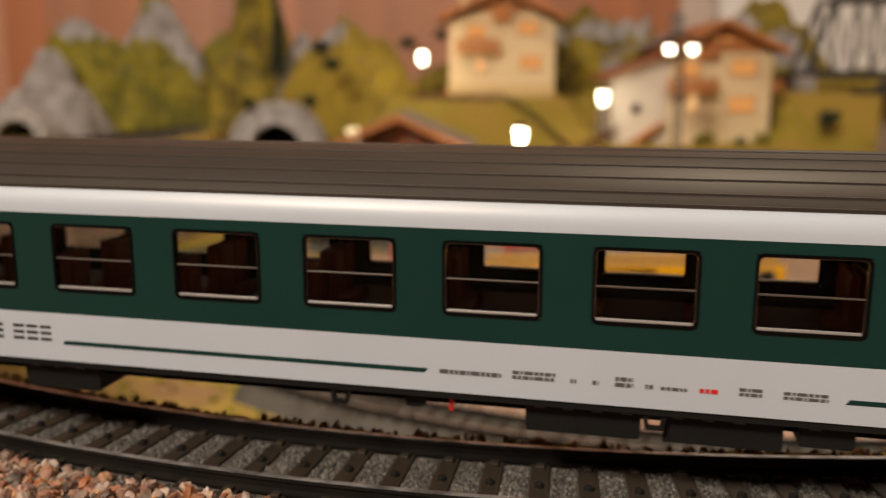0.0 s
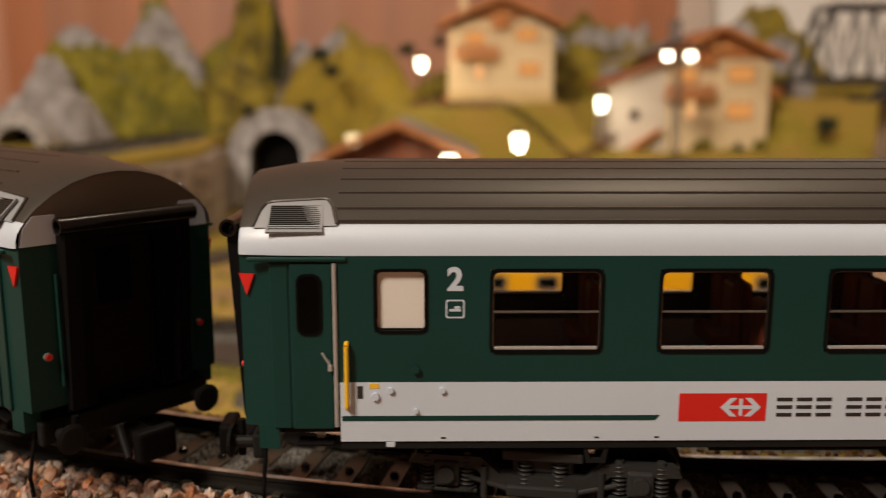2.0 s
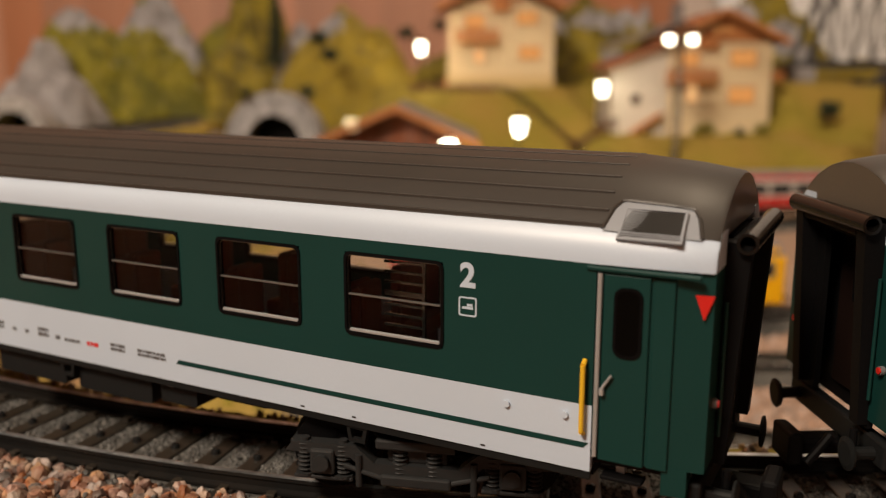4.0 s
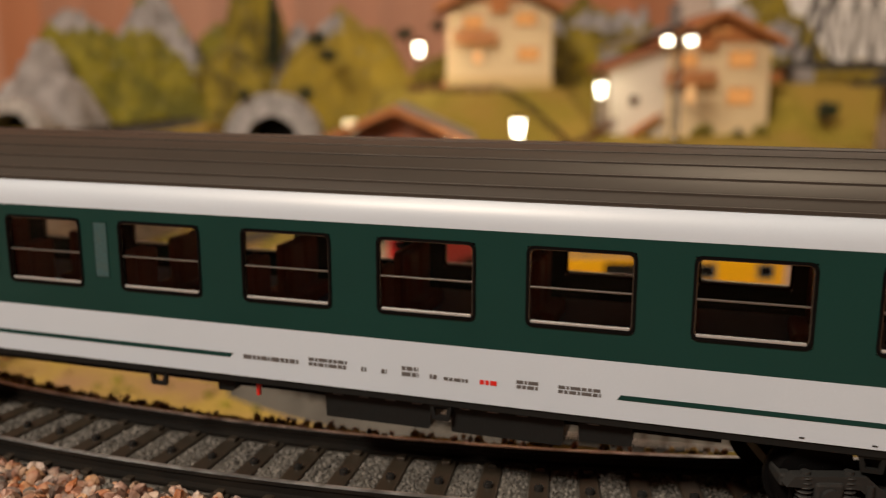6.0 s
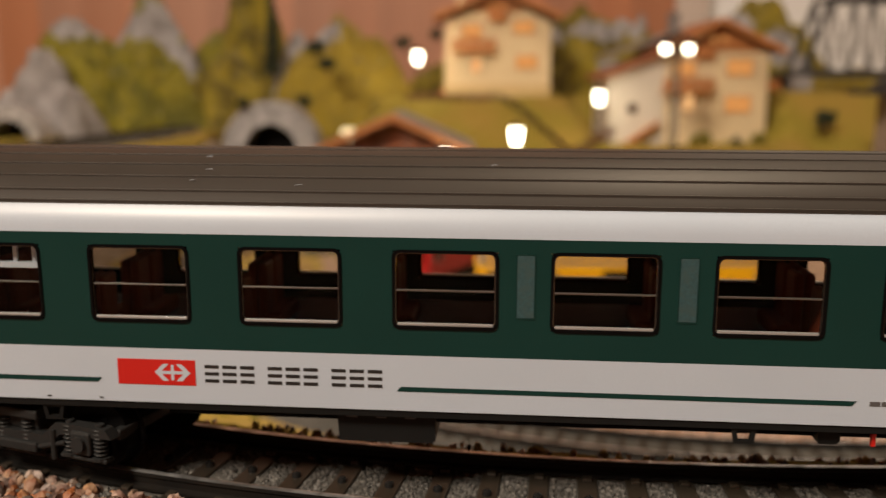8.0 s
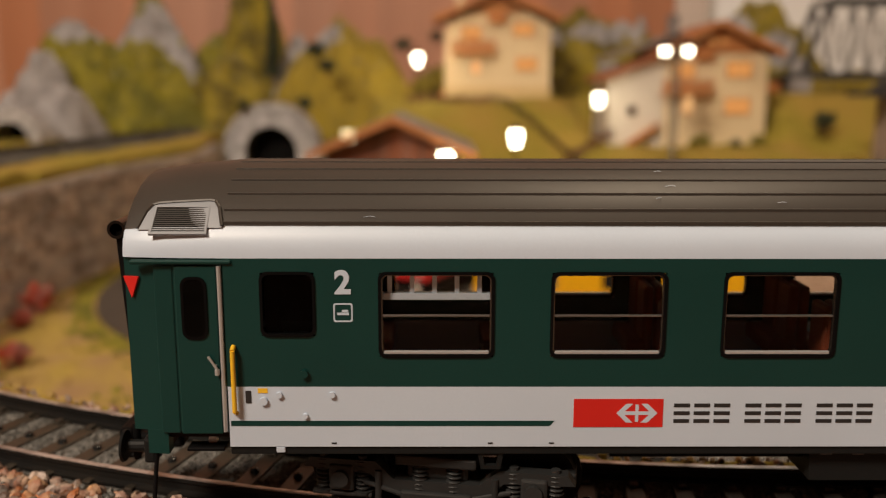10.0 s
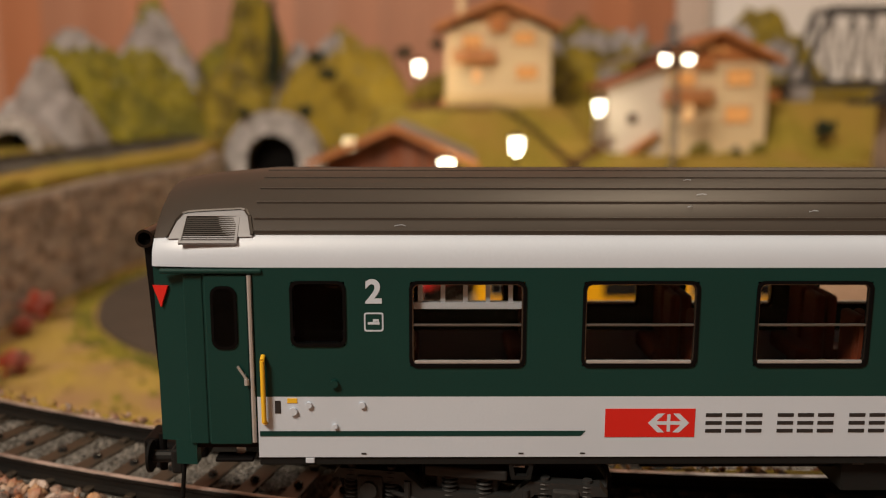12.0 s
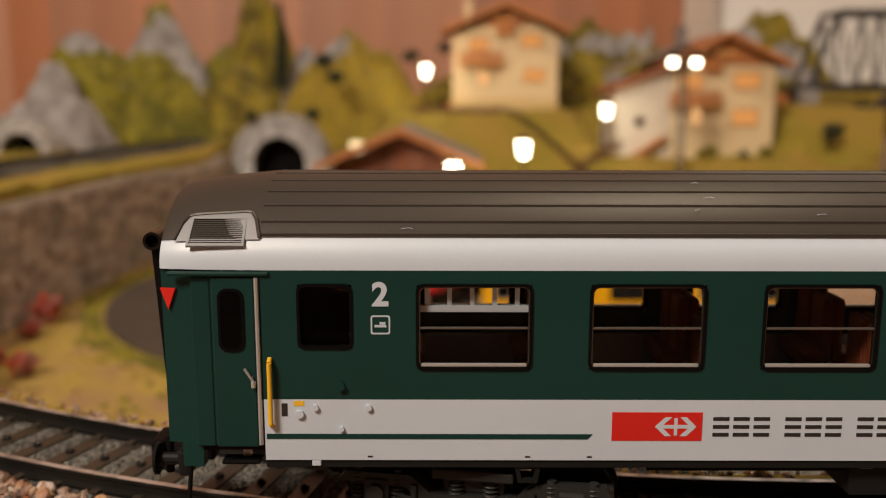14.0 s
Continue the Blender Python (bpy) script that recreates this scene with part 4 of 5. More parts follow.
        part("fitting", Shape().tube((7.0, 0, 20.8), (7.0, -0.5, 20.8), 0.5, 10), GREEN, root, at=m)
        part("label_plate", Shape().box(1.3, 2.5, -0.05, 0.1, 18.3, 18.9), YELLOW, root, at=m)
        part("label_plate", Shape().box(-0.2, 0.5, -0.05, 0.1, 17.0, 18.6), PRINT, root, at=m)
        for x in (10.4, 29.5, 37.0, 214, 222, 240):
            part("print_mark", Shape().box(x - 0.3, x + 0.3, -0.05, 0.1, 11.75, 11.95), PRINT, root, at=m)
        part("jack_point", Shape().soft(3.3, 4.4, 0.0, 0.5, 10.6, 11.3, 0.1), WHITE, root, at=m)
    if panels:
        for i in (3, 4):
            x = WIN0 + i * WINP + WINW + 2.3
            p = part("wall_panel", Shape().ring(round_rect(x, x + 2.6, 24.4, 33.0, 0.2), round_rect(x + 0.15, x + 2.45, 24.55, 32.85, 0.2), "y", -0.08, 0.1), GREEN, root, "blue-green printed panel between windows")
            part("panel_field", Shape().box(x + 0.2, x + 2.4, -0.05, 0.1, 24.6, 32.8), PANELBLUE, p)
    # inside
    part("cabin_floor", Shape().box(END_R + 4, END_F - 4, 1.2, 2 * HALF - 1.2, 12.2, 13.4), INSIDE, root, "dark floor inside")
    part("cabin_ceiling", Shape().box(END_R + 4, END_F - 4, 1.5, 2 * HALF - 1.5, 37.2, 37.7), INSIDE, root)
    seat = Shape()
    seat.soft(-3.9, -0.9, 0, 10.6, 17.0, 19.4, 0.5).soft(0.9, 3.9, 0, 10.6, 17.0, 19.4, 0.5)
    for y in (0.2, 5.5):
        seat.soft(-1.5, -0.1, y, y + 4.9, 17.6, 27.2, 0.6).soft(0.1, 1.5, y, y + 4.9, 17.6, 27.2, 0.6)
    seat.box(-1.2, 1.2, 0.4, 10.2, 13.2, 17.4)
    sm = seat.mesh("seat", SEAT)
    for i in range(12):
        s = WIN0 + i * WINP - (WINP - WINW) / 2
        for y in (1.6, 18.4):
            part("seat", sm, SEAT, root, "brown-red moulded double bench", at=at_mm(s, y, 0))
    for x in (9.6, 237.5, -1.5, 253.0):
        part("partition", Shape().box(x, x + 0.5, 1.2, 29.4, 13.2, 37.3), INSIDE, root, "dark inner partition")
    if panels:
        rack = part("luggage_rack", Shape().box(13, 30.6, 1.3, 2.2, 29.6, 30.4), WHITE, root, "white inner luggage rack")
        for k in range(5):
            part("upright", Shape().box(17.0 + k * 2.7, 17.55 + k * 2.7, 1.5, 1.9, 30.3, 36.9), WHITE, rack)
    for k in range(9):
        z = 22.6 + k * 1.35 if k < 4 else 27.0 + (k - 4) * 1.3
        part("rack_bar", Shape().box(223.0, 228.6, 6.0, 6.4, z, z + 0.3), DARKCHROME, root, "dull metal bar of the end rack")
    part("rack_post", Shape().box(228.6, 229.0, 6.0, 6.4, 13.4, 36.9), DARKCHROME, root)
    # underframe
    part("floor_pan", Shape().box(SKIRT_R, SKIRT_F, 1.5, 2 * HALF - 1.5, 10.4, 12.2), BLACK, root, "black floor pan")
    for x0, x1, z in ((69.5, 83, 6.2), (91.5, 94.0, 9.4), (133.0, 136.0, 8.2), (150.6, 166.6, 6.2), (169.4, 185.1, 6.2), (186.9, 194, 7.2)):
        slant = 0.25
        bx = part("equipment_box", Shape().prism([(x0, 10.6), (x0 + slant, z), (x1 - 0.4, z), (x1, z + 0.4), (x1, 10.6)], "y", 1.6, 10.5), DARKGREY, root, "dark grey underfloor box")
        for k in range(int((x1 - x0) / 4)):
            part("clip", Shape().box(x0 + 1.4 + k * 4, x0 + 2.8 + k * 4, 1.4, 1.7, 9.7, 9.85), MARK, bx)
    part("lever", Shape().box(139.8, 140.3, 1.2, 1.8, 8.2, 10.5), RED, root, "small red lever")
    for x in (29.6, 123.5, 168.4, 222):
        part("bracket", Shape().ring([(x - 1.2, 8.2), (x + 1.2, 8.2), (x + 1.6, 10.4), (x - 1.6, 10.4)], [(x - 0.7, 8.7), (x + 0.7, 8.7), (x + 1.0, 10.0), (x - 1.0, 10.0)], "y", 0.5, 1.2), DARKGREY, root)
    part("pipe", Shape().tube((45, 4, 8.8), (205, 4, 8.8), 0.5, 8), BLACK, root)
    wheel_me, frame_me, spring_me, box_me = make_wheelset(), make_bogie_frame(), make_spring(), make_axle_box()
    bogies = [bogie(root, s, wheel_me, frame_me, spring_me, box_me) for s in (PIVOT_REAR, PIVOT_FRONT)]
    return root, bogies


PANELBLUE = material("blue_green_print", (0.026, 0.075, 0.088), 0.5, vary=0.6, scale=2200, alt=(0.035, 0.075, 0.08), alt_scale=900)
ROLL = material("glossy_dark_rubber", (0.006, 0.0055, 0.005), 0.2, spec=0.3, vary=0.2, scale=2000)

room()
ground()
front_track()
TRAIN = []
for label, white, panels, lead in (("green and white model coach with frosted white lavatory window", True, False, 295.6),
                                   ("green and white model coach with dark lavatory window and printed panels", False, True, 0.0)):
    r, b = coach(label, white, panels)
    TRAIN.append((r, b, lead))


# ---------------------------------------------------------------- landscape behind the train


TUFT = {MOSS: material("green_flock_tufts", (0.25, 0.225, 0.02), 0.9, vary=0.5, scale=400, rand=0.5),
        OLIVE: material("olive_flock_tufts", (0.25, 0.20, 0.025), 0.9, vary=0.5, scale=400, rand=0.5),
        YELLOWFLOCK: material("yellow_flock_tufts", (0.32, 0.24, 0.025), 0.9, vary=0.4, scale=400, rand=0.4), ROCK: ROCK}


def mountain(label, cx, cy, base, top, rx, ry, seed, green, crags, sharp=1.3, rough=1.0):
    """A craggy hill of flock; each crag is a bare rock face: middle across, height, half width, half height."""
    na, nr = 96, 40
    s = Shape()
    off = Vector((seed * 13.7, seed * 5.1, 0))
    for j in range(nr + 1):
        r = j / nr
        for i in range(na):
            a = 2 * math.pi * i / na
            k = 1 + 0.28 * noise.noise(Vector((math.cos(a) * 1.4, math.sin(a) * 1.4, 0)) + off)
            x, y = rx * r * k * math.cos(a), ry * r * k * math.sin(a)
            h = (1 - r ** sharp) * (1 - 0.25 * r)
            n = noise.fractal(Vector((x * 0.03, y * 0.03, 0)) + off, 0.9, 2.1, 5) * 0.20 + abs(noise.noise(Vector((x * 0.022, y * 0.022, 4)) + off)) * 0.25
            n = 0.09 + (n - 0.09) * rough
            z = base + (top - base) * (h * (0.86 + n) + 0.10 * n) - 4 * r
            s.v.append((x, y, min(z, top + 3)))
    for j in range(nr):
        for i in range(na):
            k = (i + 1) % na
            s.f.append((j * na + i, (j + 1) * na + i, (j + 1) * na + k, j * na + k))
    me = s.mesh("mountain", green, False, fix=False)
    me.materials.append(ROCK)
    idx = []
    for p in me.polygons:
        c = p.center / MM
        q = 0.5 * noise.noise(Vector((c.x * 0.03, c.y * 0.03, c.z * 0.03)) + off) + 0.4 * noise.noise(Vector((c.x * 0.11, c.y * 0.11, c.z * 0.11)) + off)
        idx.append(1 if any(math.hypot((c.x + cx - x) / a, (c.z - z) / b) + q < 0.95 for x, z, a, b in crags) else 0)
    me.polygons.foreach_set("material_index", idx)
    ob = new("mountain", me)
    ob.matrix_basis = at_mm(cx, cy, 0)
    tagged(ob, label, "hill", group="hills of the layout")
    flock = Shape()
    rng = random.Random(seed)
    for p in me.polygons:
        if p.material_index == 0 and green is not ROCK and rng.random() < 0.30:
            c = p.center / MM
            clump(flock, c + p.normal * 0.5, rng.uniform(0.9, 2.6) * (1.5 if rng.random() < 0.15 else 1.0), rng)
    if flock.v:
        f = part("flock", flock.mesh("flock", TUFT[green], False, fix=False), green, ob, "rough flock tufts")
        tagged(f, kind="stuff")
    return ob


ICO = None


def clump(shape, c, r, rng):
    """A small uneven tuft."""
    global ICO
    if ICO is None:
        bm = bmesh.new()
        bmesh.ops.create_icosphere(bm, subdivisions=1, radius=1)
        bm.verts.index_update()
        ICO = ([v.co.copy() for v in bm.verts], [[v.index for v in f.verts] for f in bm.faces])
        bm.free()
    q = Euler((rng.uniform(0, 6.3), rng.uniform(0, 6.3), 0)).to_matrix()
    shape.add([q @ (v * r * rng.uniform(0.6, 1.25)) + Vector(c) for v in ICO[0]], ICO[1])


def hills():
    mountain("steep hill with grey rock summit and bright green flock", -424, 1030, -20, 141, 112, 78, 1, MOSS, ((-420, 124, 40, 22),), 2.0, 0.7)
    mountain("bare grey rock around the upper tunnel portal", -432, 945, -30, 86, 92, 66, 12, ROCK, (), 2.0)
    mountain("round hill thick with bright green flock", -342, 1020, -20, 109, 82, 60, 2, MOSS, (), 2.6, 0.8)
    mountain("pointed grey rock hill with green top and flank", -368, 1120, -20, 174, 104, 80, 3, MOSS, ((-360, 113, 44, 40), (-325, 80, 25, 34), (-395, 116, 28, 24)), 1.7, 0.7)
    mountain("low bright green hill behind the saddle", -294, 1165, -20, 126, 70, 60, 13, MOSS, (), 2.4, 0.6)
    mountain("tall olive green hill beside a fir", -256, 1165, -20, 190, 72, 66, 4, OLIVE, (), 2.0, 0.6)
    mountain("small pale rock beside the fir", -187, 1130, 0, 146, 40, 42, 14, ROCK, (), 1.6)
    mountain("low olive green saddle between the hills", -262, 1065, -20, 86, 92, 70, 5, OLIVE, (), 2.4, 0.7)
    mountain("broad yellow-green hill above the tunnel", -126, 1092, -70, 134, 124, 92, 6, YELLOWFLOCK, ((-160, 114, 34, 17),), 3.2, 0.4)
    mountain("low dark green ridge with rock bands", 210, 1270, -10, 162, 190, 95, 8, OLIVE, ((214, 126, 48, 17), (268, 131, 28, 15), (228, 72, 22, 12), (150, 118, 20, 14)), 2.6)
    mountain("green hill with grey crags beside the bridge", 413, 1190, 0, 174, 150, 95, 9, OLIVE, ((374, 134, 22, 24), (428, 100, 20, 20), (455, 80, 18, 14)), 2.2, 0.6)
    mountain("low green hill behind the chalet", 40, 1290, -10, 112, 160, 80, 10, OLIVE, ((-10, 95, 22, 18),), 2.0)
    mountain("low green bank below the truss bridge", 520, 1125, -10, 76, 190, 62, 11, YELLOWFLOCK, (), 3.2, 0.4)


def leaf_cluster(shape, rng, cx, cy, cz, rx, rz, count, size):
    for _ in range(count):
        while True:
            p = Vector((rng.uniform(-1, 1), rng.uniform(-1, 1), rng.uniform(-1, 1)))
            if 0.25 < p.length < 1:
                break
        p = p * (0.75 + 0.35 * noise.noise(p * 2.1 + Vector((cx, cy, 0))))
        clump(shape, (cx + p.x * rx, cy + p.y * rx, cz + p.z * rz), rng.uniform(*size), rng)


def bush(label, x, y, z, r, mat, seed, count=70):
    rng = random.Random(seed)
    root = thing("bush", label, "bush", at_mm(x, y, z), group="bushes")
    st = Shape()
    for k in range(4):
        st.tube((0, 0, -4), (rng.uniform(-r, r) * 0.5, rng.uniform(-r, r) * 0.5, r * 0.8), 0.7, 6, 0.3)
    part("stem", st, DARKWOOD, root)
    cr = Shape()
    leaf_cluster(cr, rng, 0, 0, r * 0.75, r, r * 0.8, count, (r * 0.10, r * 0.22))
    part("foliage", cr.mesh("foliage", mat, False, fix=False), mat, root)
    return root


def fir(x, y, z, h, r, seed):
    rng = random.Random(seed)
    root = thing("fir_tree", "slim dark green model fir tree on the hill", "tree", at_mm(x, y, z))
    part("trunk", Shape().tube((0, 0, -5), (0, 0, h * 0.95), 2.0, 8, 0.4), DARKWOOD, root)
    cr = Shape()
    for k in range(26):
        t = k / 26
        rad = r * (1 - t) ** 0.8 + 1.0
        for i in range(int(6 + rad)):
            a = rng.uniform(0, 6.3)
            q = rad * rng.uniform(0.3, 1.0)
            clump(cr, (q * math.cos(a), q * math.sin(a), h * (0.08 + 0.92 * t) - q * 0.35), rng.uniform(1.4, 3.2), rng)
    part("crown", cr.mesh("crown", DARKBUSH, False, fix=False), DARKBUSH, root)


def plants():
    for label, x, y, z, r, mat, seed in (
            ("red flowering bush on the grass", -240, 500, YARD, 13, REDBUSH, 1), ("small red flowering bush near the track", -207, 402, YARD, 9, REDBUSH, 2),
            ("small red flowering bush near the track", -228, 415, YARD, 8, REDBUSH, 12), ("red flowering bush on the grass", -236, 470, YARD, 8, REDBUSH, 13),
            ("yellow-green clump beside the track", -222, 372, YARD + 6, 13, MOSS, 3), ("yellow-green clump beside the track", -205, 352, YARD + 10, 10, MOSS, 4),
            ("dark green bush on the yellow hill", -138, 972, 82, 14, DARKBUSH, 5), ("dark green bush on the yellow hill", -126, 968, 66, 12, DARKBUSH, 6),
            ("dark green bush on the tunnel portal", -147, 940, 27, 11, DARKBUSH, 7), ("dark green bush on the tunnel portal", -214, 945, 26, 9, DARKBUSH, 8),
            ("dark green bush on the meadow slope", 403, 925, 8, 15, DARKBUSH, 9), ("dark green bush before the chalet", 310, 925, -14, 9, DARKBUSH, 10),
            ("yellow-green hedge before the chalet", 275, 930, -16, 14, MOSS, 11), ("yellow-green hedge before the chalet", 335, 930, -14, 12, MOSS, 14),
            ("dark green bush behind the hill", -48, 1075, 92, 13, DARKBUSH, 15), ("dark green bush beside the chalet", -8, 1120, 105, 12, DARKBUSH, 16)):
        bush(label, x, y, z, r, mat, seed)
    fir(-208, 1085, 60, 108, 10, 3)


# ---------------------------------------------------------------- masonry


def portal(label, x, y, z, deg, width, height, rough):
    """A tunnel mouth: ring of cut stones, wall of rubble blocks, a shallow bore behind, blackened for depth."""
    root = thing("tunnel_portal", label, "tunnel portal", at_mm(x, y, z, deg), group="tunnel portals")
    r = width / 2
    spring = height - r
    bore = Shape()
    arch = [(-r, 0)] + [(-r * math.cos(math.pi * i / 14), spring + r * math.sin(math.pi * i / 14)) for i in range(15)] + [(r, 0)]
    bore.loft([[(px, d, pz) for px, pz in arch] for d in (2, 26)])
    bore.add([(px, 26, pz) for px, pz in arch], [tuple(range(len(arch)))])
    # closed after 24 mm; black colour stands in for the darkness further inside
    part("bore", bore, BLACK, root, "shallow tunnel bore, black for its unlit depth")
    outer = r + (25 if rough else 13)

    def ring_wall():
        out = [(-outer, -30)] + [(-outer * math.cos(math.pi * i / 14), spring + outer * math.sin(math.pi * i / 14)) for i in range(15)] + [(outer, -30)]
        inn = [(-r, -30)] + [(-r * math.cos(math.pi * i / 14), spring + r * math.sin(math.pi * i / 14)) for i in range(15)] + [(r, -30)]
        return Shape().loft([[(a[0], 0, a[1]), (b[0], 0, b[1]), (b[0], 24, b[1]), (a[0], 24, a[1])] for a, b in zip(out, inn)], closed=True)
    part("portal_wall", ring_wall(), ROCK, root, "rough grey stone surround")
    rng = random.Random(int(x))
    for ringno, (ra, rb) in enumerate(((r + 0.5, r + 8), (r + 8.6, r + 14), (r + 14.6, r + 19.4), (r + 20, r + 24.6)) if rough else ((r + 0.5, r + 6), (r + 6.5, r + 12.6))):
        n = 13 + ringno * 5
        for i in range(n):
            a0, a1 = math.pi * i / n + 0.02, math.pi * (i + 1) / n - 0.02
            d = rng.uniform(1.2, 3.2) if rough else rng.uniform(1.5, 2.2)
            pts = [(-q * math.cos(a), spring + q * math.sin(a)) for q, a in ((ra, a0), (rb, a0), (rb, a1), (ra, a1))]
            part("stone", Shape().prism(pts, "y", -d, 0.5), WALLSTONE, root)
        for k in range(6):
            for e in (-1, 1):
                z0 = spring - 9 - k * 9
                d = rng.uniform(1.2, 2.8)
                part("stone", Shape().soft(*sorted((e * (ra), e * rb)), -d, 0.5, z0 + 0.4, z0 + 8.6, 0.5), WALLSTONE, root)


def retaining_wall():
    root = thing("retaining_wall", "brown-grey rubble stone retaining wall below the upper track", "wall", kind="structure")
    core = Shape()
    ys = (470, 520, 567, 620, 664, 700, 740, 770, 800, 870, 945)
    line = [Vector((wall_line(y), y)) for y in ys]
    core.loft([[(p.x - o, p.y, z) for o, z in ((0, -84), (3, -8), (9, -8), (9, -84))] for p in line], closed=True)
    part("wall_core", core, RUBBLE, root, "mortar core")
    rng = random.Random(4)
    z = -80.0
    while z < -11:
        h = rng.uniform(6.0, 8.5)
        y = 470 + rng.uniform(-8, 0)
        while y < 940:
            w = rng.uniform(9, 17)
            d = Vector((wall_line(y + w) - wall_line(y), w)).normalized()
            ang = math.degrees(math.atan2(-d.y, -d.x))
            o = 3 * (z + 80) / 72
            s = Shape().soft(-w / 2 + 0.4, w / 2 - 0.4, -2.5, rng.uniform(1.0, 2.6), 0.4, h - 0.3, 0.7)
            part("stone", s, RUBBLE, root, at=at_mm(wall_line(y + w / 2) - o, y + w / 2, z, ang + rng.uniform(-2, 2)))
            y += w
        z += h


def road():
    secs = []
    for i in range(41):
        a = radians(130 + i * 3.2)
        secs.append([((-22 + r * math.cos(a)), (590 + r * math.sin(a)), YARD + z) for r, z in ((168, -2), (169, 2.2), (186, 2.9), (204, 2.2), (205, -2))])
    solid("path", Shape().loft(secs), ROAD, "dark curved asphalt path through the grass", "path", kind="structure", smooth=True)


# ---------------------------------------------------------------- buildings


def lit_window(root, x0, x1, z0, z1, y, mat=None, frame=None):
    """A small window in a wall at depth y, seen from the camera's side."""
    w = part("window", Shape().ring([(x0, z0), (x1, z0), (x1, z1), (x0, z1)], [(x0 + 1.2, z0 + 1.2), (x1 - 1.2, z0 + 1.2), (x1 - 1.2, z1 - 1.2), (x0 + 1.2, z1 - 1.2)], "y", y - 1.2, y + 0.4), frame or WOOD, root, "lit window with wooden frame")
    part("pane", Shape().box(x0 + 1.0, x1 - 1.0, y - 0.4, y + 0.2, z0 + 1.0, z1 - 1.0), mat or WINGLOW, w, "pane lit warm yellow")
    xm = (x0 + x1) / 2
    part("glazing_bar", Shape().box(xm - 0.4, xm + 0.4, y - 0.9, y - 0.3, z0 + 1, z1 - 1), frame or WOOD, w)


def gable_roof(root, x0, x1, xr, ze, zr, y0, y1, mat, thick=3.5):
    """Two roof slopes over a gable that faces the camera."""
    for xe in (x0, x1):
        roof = part("roof", Shape().prism([(xe, ze), (xr, zr), (xr, zr + thick), (xe, ze + thick)], "y", y0, y1), mat, root, "tiled roof slope with wooden edge")
        part("barge_board", Shape().prism([(xe, ze - 2.2), (xr, zr - 2.2), (xr, zr + thick + 0.6), (xe, ze + thick + 0.6)], "y", y0 - 1.8, y0), WOOD, roof, "orange-brown wooden barge board")


def balcony(root, x0, x1, z, h, y, depth):
    b = part("balcony", Shape().box(x0, x1, y - depth, y, z, z + 2), WOOD, root, "wooden balcony")
    n = int((x1 - x0) / 2.6)
    for i in range(n + 1):
        x = x0 + (x1 - x0 - 1.6) * i / n
        part("slat", Shape().box(x, x + 1.9, y - depth, y - depth + 1.0, z + 2, z + h), WOOD, b)
    part("rail", Shape().box(x0 - 0.5, x1 + 0.5, y - depth - 0.6, y - depth + 1.4, z + h, z + h + 1.6), WOOD, b)


def chalet_west():
    root = thing("chalet", "cream plaster chalet with wooden gable and lit windows on the hill", "house", at_mm(0, 0, 0), group="chalets")
    x0, x1, y, zb, ze = 2, 130, 1080, 30, 131
    part("wall", Shape().box(x0, x1, y, y + 115, zb, ze - 6).prism([(x0, ze - 6), (x1, ze - 6), (66, 158)], "y", y, y + 115), PLASTER, root, "cream plaster walls")
    part("plinth", Shape().box(x0 - 0.8, x1 + 0.8, y - 0.8, y + 115.8, zb - 6, zb + 22), PLASTERY, root, "yellowish plinth")
    part("gable_boarding", Shape().prism([(33, 138.5), (99, 138.5), (66, 157)], "y", y - 1.6, y), WOOD, root, "wooden gable boarding")
    gable_roof(root, -12, 142, 66, 130, 162, y - 14, y + 128, TILE)
    ch = part("chimney", Shape().soft(16, 26, y + 40, y + 52, 140, 172, 0.6), PLASTER, root, "plastered chimney")
    lit_window(root, 22, 46, 108, 124, y)
    lit_window(root, 84, 110, 112, 128, y)
    lit_window(root, 88, 114, 71, 87, y)
    lit_window(root, 34, 46, 67, 84, y, WINWARM)
    lit_window(root, 54, 62, 142, 149, y - 1.8)
    lit_window(root, 67, 75, 142, 149, y - 1.8)
    part("attic_balcony", Shape().soft(54, 76, y - 7, y - 1, 127, 139, 0.5), WOOD, root, "small wooden attic balcony")
    balcony(root, 10, 62, 90, 15, y, 13)
    part("porch", Shape().prism([(-14, 34), (2, 34), (2, 50)], "y", y + 4, y + 30), WOOD, root, "small wooden porch")


